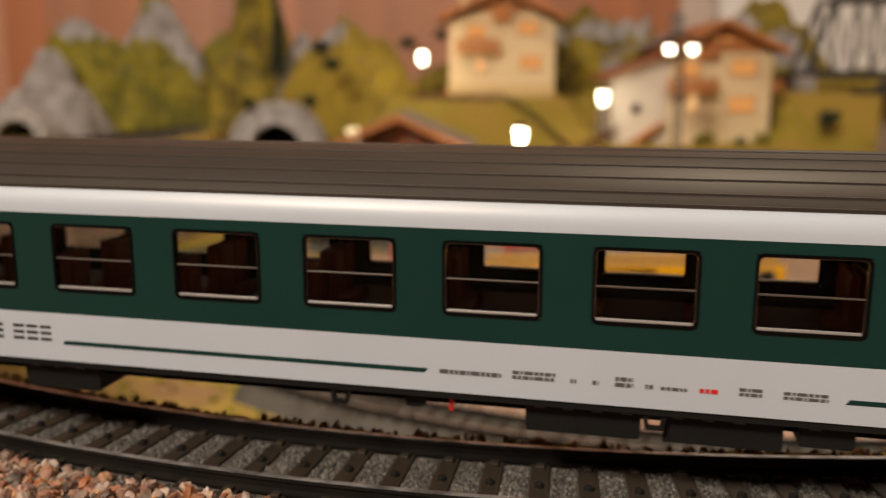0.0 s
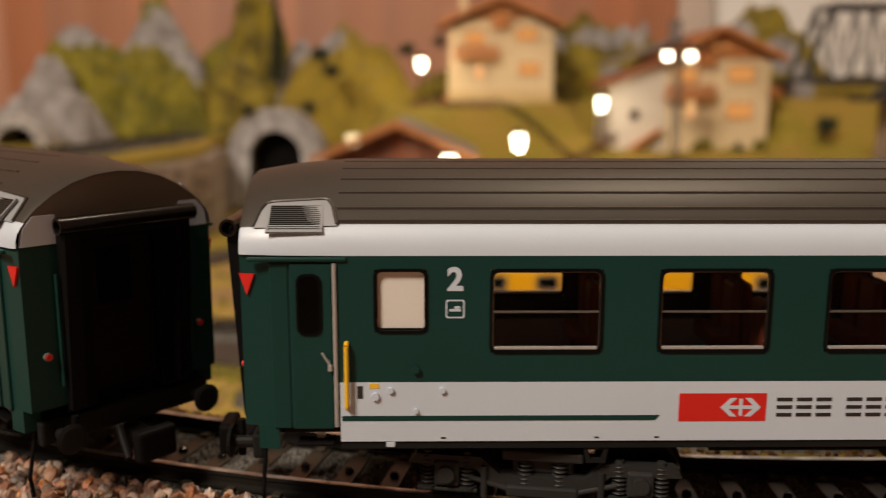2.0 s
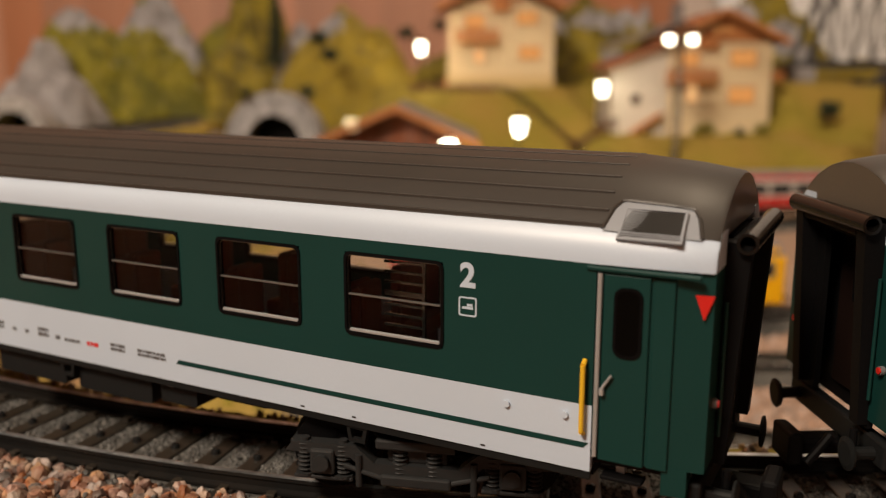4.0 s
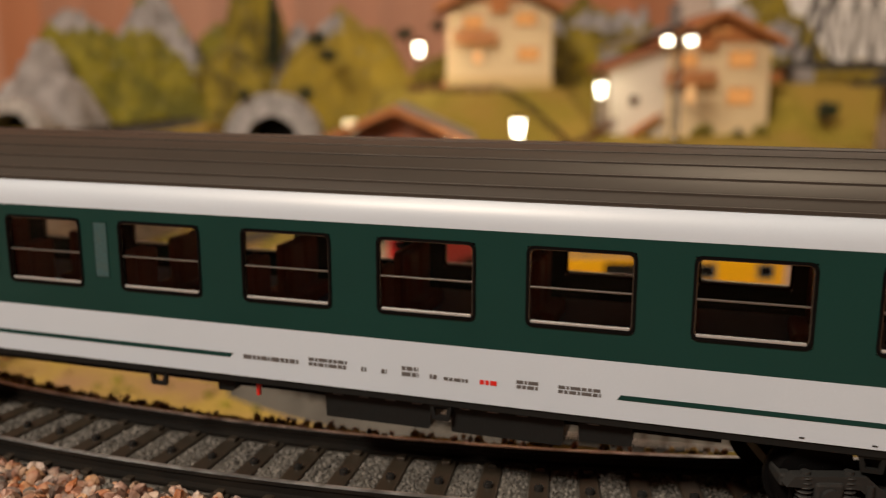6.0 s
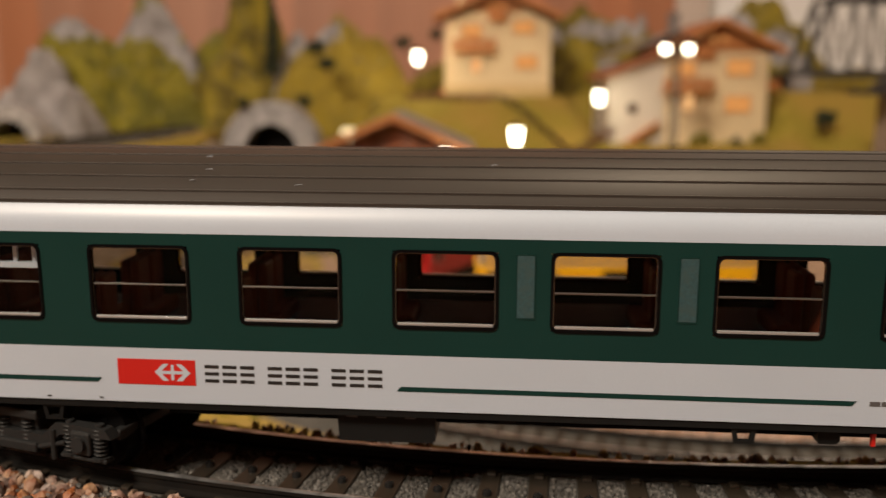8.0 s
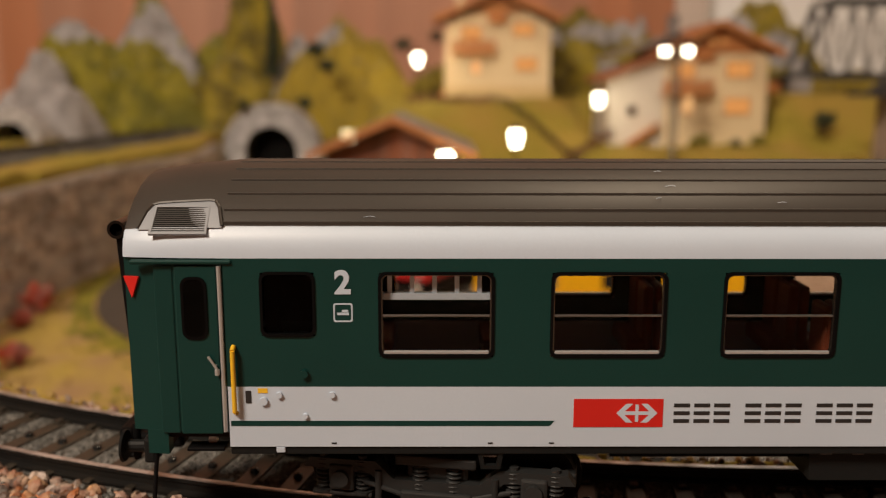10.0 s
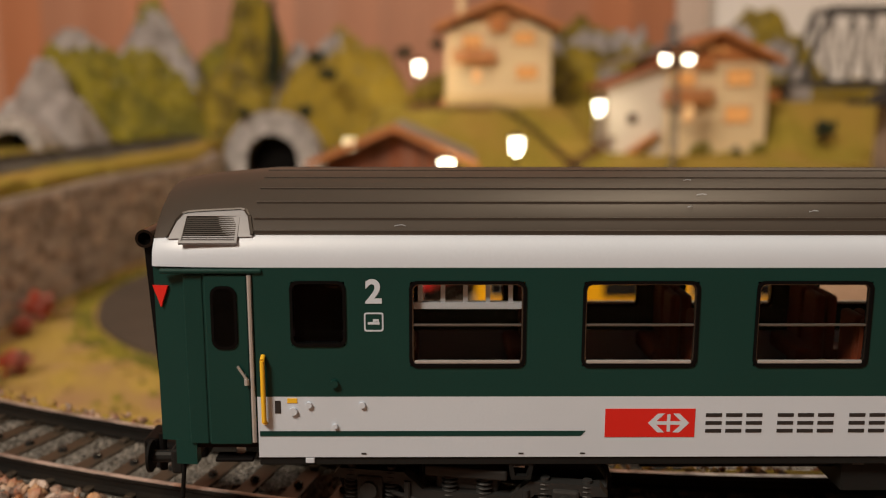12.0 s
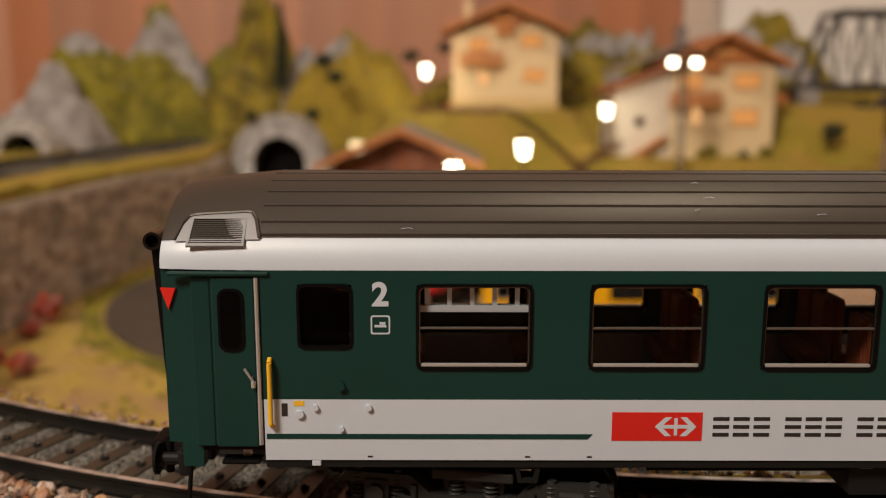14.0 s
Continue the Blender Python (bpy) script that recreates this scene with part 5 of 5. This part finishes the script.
def chalet_east():
    root = thing("chalet", "cream plaster chalet with white annex and brown gable roof", "house", group="chalets")
    x0, x1, y, zb, ze = 240, 348, 950, -20, 88
    part("wall", Shape().box(x0, x1, y, y + 110, zb, ze - 4).prism([(x0, ze - 4), (x1, ze - 4), (292, 116)], "y", y, y + 110), PLASTER, root, "cream plaster walls")
    part("gable_boarding", Shape().prism([(262, 88), (345, 88), (292, 115)], "y", y - 1.6, y), WOOD, root, "wooden gable boarding")
    gable_roof(root, 226, 361, 292, 86, 118, y - 14, y + 122, TILE)
    an = part("annex", Shape().prism([(178, -20), (240, -20), (240, 84), (178, 62)], "y", y + 6, y + 95), PLASTERW, root, "white plaster annex")
    part("annex_roof", Shape().prism([(170, 58), (243, 86), (243, 91), (170, 63)], "y", y - 4, y + 104), TILE, an, "red-brown annex roof")
    part("back_roof", Shape().prism([(182, 82), (262, 108), (262, 112), (182, 86)], "y", y + 40, y + 120), SLATE, root, "grey slate roof at the back")
    part("chimney", Shape().soft(252, 264, y + 50, y + 62, 100, 132, 0.6), SLATE, root, "grey chimney")
    lit_window(root, 303, 331, 62, 80, y)
    lit_window(root, 303, 331, 23, 41, y)
    lit_window(root, 258, 270, 24, 44, y, WINWARM)
    lit_window(root, 246, 270, 62, 78, y)
    lit_window(root, 283, 291, 96, 104, y - 1.8)
    lit_window(root, 294, 302, 96, 104, y - 1.8)
    part("attic_balcony", Shape().soft(268, 288, y - 7, y - 1, 80, 92, 0.5), WOOD, root, "small wooden attic balcony")
    balcony(root, 233, 287, 44, 14, y, 13)
    part("side_balcony", Shape().soft(348, 364, y + 6, y + 40, 46, 58, 0.5), WOOD, root, "wooden side balcony")
    lit_window(root, 200, 210, 22, 32, y + 6, BLACK, DARKWOOD)
    part("stair", Shape().prism([(196, -16), (232, 10), (232, 14), (196, -10)], "y", y - 6, y + 4), WOOD, root, "wooden outer stair")


def station():
    root = thing("station_building", "brown timber station building with grey roof and lit windows", "station")
    x0, x1, y, zb = -98, 12, 722, YARD
    part("wall", Shape().box(x0, x1, y, y + 120, zb, -2).prism([(x0, -2), (x1, -2), (-41, 22)], "y", y, y + 120), DARKWOOD, root, "brown timber walls")
    for i in range(21):
        x = x0 + 1 + i * 5.2
        top = -2 + 24 * (1 - abs(x + 2.5 + 41) / 57)
        part("plank", Shape().box(x, x + 4.9, y - 1.0, y, -34, top - 1), STATIONWOOD, root)
    gable_roof(root, -112, 28, -41, -4, 26, y - 16, y + 135, SLATE, 3)
    for k in range(6):
        lit_window(root, -98 + 4 + k * 18, -98 + 14 + k * 18, -32, -17, y - 1.2, WINHOT, DARKWOOD)
    part("canopy", Shape().prism([(-114, -42), (30, -42), (30, -39), (-114, -39)], "y", y - 22, y), DARKWOOD, root, "dark platform canopy")
    for x in (-110, -65, -18, 26):
        part("post", Shape().box(x - 1.5, x + 1.5, y - 20, y - 17, YARD, -42), DARKWOOD, root)
    part("skylight", Shape().box(-86, -76, y + 20, y + 32, 6, 16), WINHOT, root, "lit skylight")


PLASTERY = material("yellow_plinth_plaster", (0.62, 0.47, 0.24), 0.8, vary=0.06, scale=500)
PLASTERW = material("white_plaster", (0.64, 0.60, 0.53), 0.8, vary=0.05, scale=500)
STATIONWOOD = material("red_brown_boards", (0.23, 0.075, 0.03), 0.65, vary=0.25, scale=300, stretch=(1, 1, 0.15), rand=0.2)

# ---------------------------------------------------------------- lamps, fences, bridge


def park_lamp(x, y, foot, head, lit=True, light=0.0):
    root = thing("street_lamp", "black model street lamp with lit white lantern" if lit else "black model street lamp with unlit lantern", "street lamp", at_mm(x, y, 0), group="street lamps")
    part("post", Shape().tube((0, 0, foot - 3), (0, 0, foot + 5), 2.0, 10, 1.6).tube((0, 0, foot + 5), (0, 0, head - 8), 1.0, 8, 0.9), IRON, root, "slim black post")
    part("lantern", Shape().tube((0, 0, head - 8), (0, 0, head + 5), 3.6, 12, 5.6), LAMPGLOW if lit else FROST, root, "white lantern glass", True)
    part("cap", Shape().tube((0, 0, head + 5.2), (0, 0, head + 9.5), 6.3, 12, 2.5).tube((0, 0, head + 9.5), (0, 0, head + 12), 0.9, 8, 0.5), IRON, root)
    if light:
        data = bpy.data.lights.new("street_lamp_light", "POINT")
        data.energy, data.color, data.shadow_soft_size = light, (1.0, 0.80, 0.50), 0.006
        ob = new("street_lamp_light", data)
        ob.location = ((x + 11) * MM, (y - 11) * MM, (head - 2) * MM)


def yard_mast(x, y, foot, head):
    root = thing("yard_lamp_mast", "tall dark lattice lamp mast with two lit heads", "lamp mast", at_mm(x, y, 0))
    for e in (-2.2, 2.2):
        part("leg", Shape().box(e - 0.7, e + 0.7, -2.4, 2.4, foot - 5, head + 16), IRON, root)
    for k in range(18):
        z = foot + k * (head + 10 - foot) / 18
        part("brace", Shape().tube((-2.2, -2.3, z), (2.2, -2.3, z + 5), 0.4, 6), IRON, root)
    for e in (-1, 1):
        part("arm", Shape().tube((0, 0, head + 14), (e * 11, 0, head + 11), 1.0, 8), IRON, root)
        h = part("lamp_head", Shape().tube((e * 11, 0, head + 3), (e * 11, 0, head + 12), 6.0, 12, 2.5), IRON, root, "dark round lamp hood")
        part("bulb", Shape().tube((e * 11, 0, head - 3), (e * 11, 0, head + 3.2), 3.6, 12, 4.8), LAMPGLOW, h, "lit bulb", True)


def lamps():
    park_lamp(-30, 1040, 34, 84, True, 0.07)
    park_lamp(60, 720, -62, 12.5, True, 0.015)
    park_lamp(164, 930, -9, 40, True, 0.025)
    park_lamp(2, 680, -76, -2, True, 0.015)
    park_lamp(-238, 900, -80, -62, False)
    yard_mast(223, 850, -30, 86)


def fence():
    root = thing("fence", "dark brown picket fence along the path to the chalet", "fence")
    for i in range(34):
        u = i / 33
        x, y = -44 + 100 * u, 1032 - 6 * u
        z = ground_height(x, y)
        part("picket", Shape().box(x - 0.9, x + 0.9, y - 0.6, y + 0.6, z - 1, z + 9), DARKWOOD, root)
    for dz in (3, 7):
        part("rail", Shape().tube((-44, 1032, ground_height(-44, 1032) + dz), (56, 1026, ground_height(56, 1026) + dz), 0.7, 6), DARKWOOD, root)
    rail = thing("stair_railing", "dark curved railing of the steps down the meadow", "railing")
    prev = None
    for i in range(15):
        u = i / 14
        x, y = 56 + 84 * u ** 0.8, 1026 - 136 * u
        z = ground_height(x, y)
        part("post", Shape().tube((x, y, z - 2), (x, y, z + 9), 0.8, 6), IRON, rail)
        if prev is not None:
            for dz in (5, 9):
                part("bar", Shape().tube((prev[0], prev[1], prev[2] + dz), (x, y, z + dz), 0.9, 6), IRON, rail)
        prev = (x, y, z)
    low = thing("fence", "dark brown picket fence below the chalet", "fence")
    for i in range(16):
        x, y = 128 + i * 3.4, 905 + i * 1.2
        z = ground_height(x, y) + i * 0.7
        part("picket", Shape().box(x - 1.0, x + 1.0, y - 0.6, y + 0.6, z - 4, z + 10), DARKWOOD, low)


def truss_bridge():
    root = thing("truss_bridge", "dark grey model railway truss bridge", "bridge")
    x0, n, bay, z0, z1 = 404, 5, 46.0, 66, 150
    for y in (1000, 1045):
        part("bottom_chord", Shape().box(x0, x0 + n * bay, y - 3, y + 3, z0 - 6, z0 + 3), BRIDGE, root)
        part("top_chord", Shape().box(x0 + bay * 0.6, x0 + n * bay - bay * 0.6, y - 3, y + 3, z1 - 6, z1), BRIDGE, root)
        part("end_post", Shape().tube((x0, y, z0), (x0 + bay * 0.6, y, z1 - 3), 3.2, 4), BRIDGE, root)
        for i in range(n):
            xa, xb = x0 + bay * (i + 0.6), x0 + bay * (i + 1.1)
            part("post", Shape().box(xa - 1.2, xa + 1.2, y - 1.2, y + 1.2, z0, z1 - 4), BRIDGE, root)
            part("diagonal", Shape().tube((xa, y, z1 - 4), (xb, y, z0), 1.2, 4), BRIDGE, root)
            part("diagonal", Shape().tube((xa + bay, y, z1 - 4), (xb, y, z0), 1.2, 4), BRIDGE, root)
    for i in range(n):
        part("cross_beam", Shape().box(x0 + bay * (i + 0.6) - 1.5, x0 + bay * (i + 0.6) + 1.5, 1000, 1045, z1 - 4, z1 - 1), BRIDGE, root)
    part("deck", Shape().box(x0 - 60, x0 + n * bay, 1004, 1041, z0 - 4, z0), BRIDGE, root, "dark bridge deck")
    part("abutment", Shape().box(x0 - 14, x0 + 10, 995, 1050, -20, z0 - 4), ROCK, root, "grey stone abutment")
    deck = thing("girder_bridge", "dark grey plate girder bridge on a pale pier", "bridge")
    part("girder", Shape().prism([(388, 44), (640, 44), (640, 90), (430, 90), (402, 60), (388, 52)], "y", 800, 806), BRIDGE, deck)
    part("deck", Shape().box(388, 640, 806, 850, 44, 48), BRIDGE, deck)
    part("pier", Shape().soft(416, 440, 806, 846, YARD, 44, 1.0), RUBBLE, deck, "pale stone pier")


# ---------------------------------------------------------------- standing trains in the yard


def standing_vehicle(name, label, x, y, z, deg, length, lower, body, roofmat, windows, extra):
    """A standing vehicle: body, roof, windows, bogies with wheels."""
    root = thing(name, label, "locomotive" if "loco" in name else "train coach", at_mm(x, y, z, deg), group="vehicles standing in the yard")
    w = 15.0
    part("body", Shape().soft(0, length, -w, w, 11 - lower, 33, 1.6), body, root)
    part("roof", Shape().loft([[(s, -w + ins, 33), (s, -w * 0.8 + ins, 36.5), (s, -w * 0.35, 38.5), (s, w * 0.35, 38.5), (s, w * 0.8 - ins, 36.5), (s, w - ins, 33)] for s, ins in ((1.5, 1), (6, 0.2), (length - 6, 0.2), (length - 1.5, 1))]), roofmat, root, "", True)
    part("underframe", Shape().soft(2, length - 2, -w + 2, w - 2, 6, 11.2, 0.5), BLACK, root)
    for s in (length * 0.2, length * 0.8):
        b = part("bogie", Shape().soft(s - 17, s + 17, -12, 12, 3, 8, 0.8), DARKGREY, root)
        for dx in (-11, 11):
            part("wheelset", Shape().tube((s + dx, -9, 5.2), (s + dx, 9, 5.2), 5.2, 18), IRON, b)
    for a, b2 in windows:
        for e in (-1, 1):
            f = part("window_frame", Shape().ring(round_rect(a, b2, 21.5, 30, 0.8), round_rect(a + 0.7, b2 - 0.7, 22.2, 29.3, 0.6), "y", e * w - 0.3, e * w + 0.3), CHROME, root, "pale metal window frame")
            part("pane", Shape().box(a + 0.6, b2 - 0.6, e * w - 0.1, e * w + 0.1, 22.1, 29.4), RUBBER, f)
    for e in (-0.15, length + 0.15):
        part("cab_window", Shape().soft(e - 0.3, e + 0.3, -11, 11, 22, 30, 0.3), RUBBER, root, "dark cab window")
        for yy in (-8, 8):
            part("headlight", Shape().tube((e - 0.5, yy, 15), (e + 0.5, yy, 15), 1.4, 10), FROST, root)
            part("buffer", Shape().tube((e - 3 if e < 1 else e, yy * 1.2, 9.5), (e if e < 1 else e + 3, yy * 1.2, 9.5), 1.6, 10), BLACK, root)
    extra(root, length)
    return root


def pantograph(root, s, mat):
    p = part("pantograph", Shape().tube((s - 10, -7, 40), (s + 10, -7, 40), 0.7, 6).tube((s - 10, 7, 40), (s + 10, 7, 40), 0.7, 6), mat, root, "red roof pantograph")
    for yy in (-6, 6):
        part("arm", Shape().tube((s - 9, yy, 40), (s + 9, yy * 0.8, 45), 0.6, 6), mat, p)
        part("arm", Shape().tube((s + 9, yy * 0.8, 45), (s - 4, yy * 0.7, 49), 0.6, 6), mat, p)
    part("collector", Shape().box(s - 5.5, s - 3, -11, 11, 49, 50), mat, p)
    for xx in (-10, 10):
        for yy in (-7, 7):
            part("insulator", Shape().tube((s + xx, yy, 37), (s + xx, yy, 40), 1.0, 8), mat, p)


def yard_trains():
    def yellow_bits(root, length):
        for s in (24, length - 24):
            pantograph(root, s, LOCO_R)
        for e in (-1, 1):
            part("roof_rail", Shape().box(4, length - 4, e * 13.8 - 0.5, e * 13.8 + 0.5, 35.2, 37.4), LOCO_Y, root)
        for e in (-1, 1):
            part("grille", Shape().soft(66, 92, e * 15 - 0.2, e * 15 + 0.2, 21, 30, 0.1), DARKGREY, root, "dark side grille")
    standing_vehicle("yellow_locomotive", "yellow model electric locomotive with grey roof and red pantographs", 17, 455, YARD + 9, 0, 160, 4, LOCO_Y, SLATE, ((6, 15), (30, 42), (112, 124), (145, 154)), yellow_bits)

    def red_bits(root, length):
        pantograph(root, length * 0.3, IRON)
        part("stripe", Shape().box(-0.2, length + 0.2, -15.2, 15.2, 30.6, 31.4), LOCO_W, root, "pale waist stripe")
        for yy in (-5, -2, 3, 6):
            h = Shape()
            last = (-0.5, yy, 10.0)
            for k in range(1, 9):
                a = math.pi * k / 8
                p = (-0.5 - 4.5 * math.sin(a), yy + 0.5 * k / 8, 10.0 - 9.0 * k / 8)
                h.tube(last, p, 0.55, 6)
                last = p
            part("brake_hose", h, BLACK, root, "black looped brake hose")
        part("snow_plough", Shape().soft(-2.0, 0.6, -12, 12, 1.2, 5.0, 0.6), DARKGREY, root, "dark plough plate")
    standing_vehicle("red_locomotive", "red model locomotive with dark roof", -21, 504, YARD + 9, 62, 118, 0, LOCO_R, LOCO_R, ((6, 16), (50, 62), (102, 112)), red_bits)

    def white_bits(root, length):
        for e in (-1, 1):
            part("stripe", Shape().box(2, length - 2, e * 14.2 - 1.0, e * 14.2 + 1.0, 33.2, 36.0), LOCO_R, root, "red roof stripe")
            part("stripe", Shape().box(1, length - 1, e * 15.0 - 0.3, e * 15.0 + 0.3, 12.5, 19.5), LOCO_R, root, "red lower stripe")
    wn = tuple((8 + i * 20, 26 + i * 20) for i in range(13))
    for k in range(2):
        u = 8 + k * 282
        a = radians(8)
        standing_vehicle("white_railcar", "white model railcar with dark windows and red roof stripe", -105 + u * math.cos(a), 635.5 + u * math.sin(a), YARD + 21, 8, 276, 0, LOCO_W, SLATE, wn, white_bits)
    box = thing("marker_post", "small white marker post with red band", "post", at_mm(-14.6, 474, YARD))
    part("post", Shape().tube((0, 0, 0), (0, 0, 24), 2.2, 12, 2.0), LOCO_W, box, smooth=True)
    part("band", Shape().tube((0, 0, 16), (0, 0, 20), 2.4, 12), LOCO_R, box)


def tufts():
    """Loose flock tufts and scrub over the low ground and the meadow."""
    rng = random.Random(31)
    for name, label, mat, box, count, size in (
            ("grass_tufts", "yellow-green flock tufts on the low ground", MOSS, (-330, -40, 230, 690), 1600, (0.8, 3.0)),
            ("scrub_tufts", "dry brown scrub on the low ground", SCRUB, (-330, 0, 210, 690), 1800, (0.6, 2.4)),
            ("meadow_tufts", "fine flock tufts on the meadow below the chalets", GRASS, (-60, 420, 770, 1060), 2600, (0.8, 2.2))):
        s = Shape()
        for _ in range(count):
            x, y = rng.uniform(box[0], box[1]), rng.uniform(box[2], box[3])
            if name != "meadow_tufts" and (noise.noise((x * 0.02, y * 0.02, 5.0 if mat is MOSS else 9.0)) < 0.0 or line_offset(x, y) > -24 or abs(math.hypot(x + 22, y - 590) - 186) < 21):
                continue
            clump(s, (x, y, ground_height(x, y)), rng.uniform(*size), rng)
        tagged(new(name, s.mesh(name, mat, False, fix=False)), label, "grass", kind="stuff")

    s = Shape()
    for _ in range(1100):
        a, r = radians(rng.uniform(125, 260)), 207 + abs(rng.gauss(0, 7))
        x, y = -22 + r * math.cos(a), 590 + r * math.sin(a)
        if x > wall_line(y) + 3:
            clump(s, (x, y, ground_height(x, y)), rng.uniform(0.8, 2.6), rng)
    tagged(new("path_tufts", s.mesh("path_tufts", MOSS, False, fix=False)), "bright yellow-green flock along the curved path", "grass", kind="stuff")

    s = Shape()
    for _ in range(420):
        u, o = rng.uniform(-300, 200), rng.uniform(14.5, 22)
        pt, h = line_at(u)
        x, y = pt.x - math.sin(h) * o, pt.y + math.cos(h) * o
        clump(s, (x, y, ground_height(x, y) + 0.1), rng.uniform(0.35, 1.1), rng)
    tagged(new("verge_tufts", s.mesh("verge_tufts", SCRUB, False, fix=False)), "dry ochre flock along the edge of the front track", "grass", kind="stuff")


yard_tracks()
road()
hills()
portal("grey cut-stone tunnel portal on the upper line", -421, 850, -12, -12, 44, 30, False)
portal("large grey cut-stone tunnel portal at yard level", -187, 948, -62, -6, 58, 72, True)
chalet_west()
chalet_east()
station()
lamps()
fence()
truss_bridge()
yard_trains()
plants()
tufts()
retaining_wall()
gravel()


# ---------------------------------------------------------------- what moves
# seconds and mm along the track of the second coach's rear pivot; the first runs 295.6 mm ahead
RUN = [(0, -488.3), (0.5, -451.0), (1, -417.3), (1.5, -386.7), (2, -358.1), (2.5, -331.7), (3, -309.5), (3.2, -302.2), (3.7, -287.5), (4.2, -278.0),
       (4.7, -268.3), (5.0, -260.5), (5.3, -249.8), (5.5, -241.3), (6, -221.4), (6.5, -199.4), (7, -175.6), (7.5, -155.1), (8, -136.4), (8.2, -128.6),
       (8.7, -110.5), (9.2, -95.0), (9.7, -82.0), (10.1, -73.8), (10.3, -71.8), (10.5, -71.8), (12, -71.8), (14, -71.8)]


def run_at(t):
    """A smooth run through the rows, with slopes that never overshoot."""
    ts, us = [r[0] for r in RUN], [r[1] for r in RUN]
    d = [(b - a) / (q - p) for a, b, p, q in zip(us, us[1:], ts, ts[1:])]
    s = [d[0]] + [0.0 if a * b <= 0 else 2 * a * b / (a + b) for a, b in zip(d, d[1:])] + [d[-1]]
    for i in range(len(ts) - 1):
        if t <= ts[i + 1]:
            h = ts[i + 1] - ts[i]
            x = (t - ts[i]) / h
            return us[i] * (1 + 2 * x) * (1 - x) ** 2 + s[i] * h * x * (1 - x) ** 2 + us[i + 1] * x * x * (3 - 2 * x) + s[i + 1] * h * x * x * (x - 1)
    return us[-1]


def motions():
    times = [i * 0.2 for i in range(53)] + [12.0, 14.0]
    for root, bogies, lead in TRAIN:
        rows, turn = [], [[], []]
        spin = []
        for t in times:
            u = run_at(t) + lead
            m, w, th = coach_pose(u)
            rows.append((t, m))
            for k, (arc, s) in enumerate(((u, PIVOT_REAR), (w, PIVOT_FRONT))):
                _, h = line_at(arc)
                turn[k].append((t, at_mm(s, HALF, 0, math.degrees(h - th))))
            spin.append((t, u / 5.2))
        walk(root, rows)
        for k, (b, wheels) in enumerate(bogies):
            walk(b, turn[k])
            for w, x in zip(wheels, (-12.4, 12.4)):
                walk(w, [(t, at_mm(x, 0, 5.2) @ Matrix.Rotation(a % (2 * math.pi), 4, "Y")) for t, a in spin])


motions()
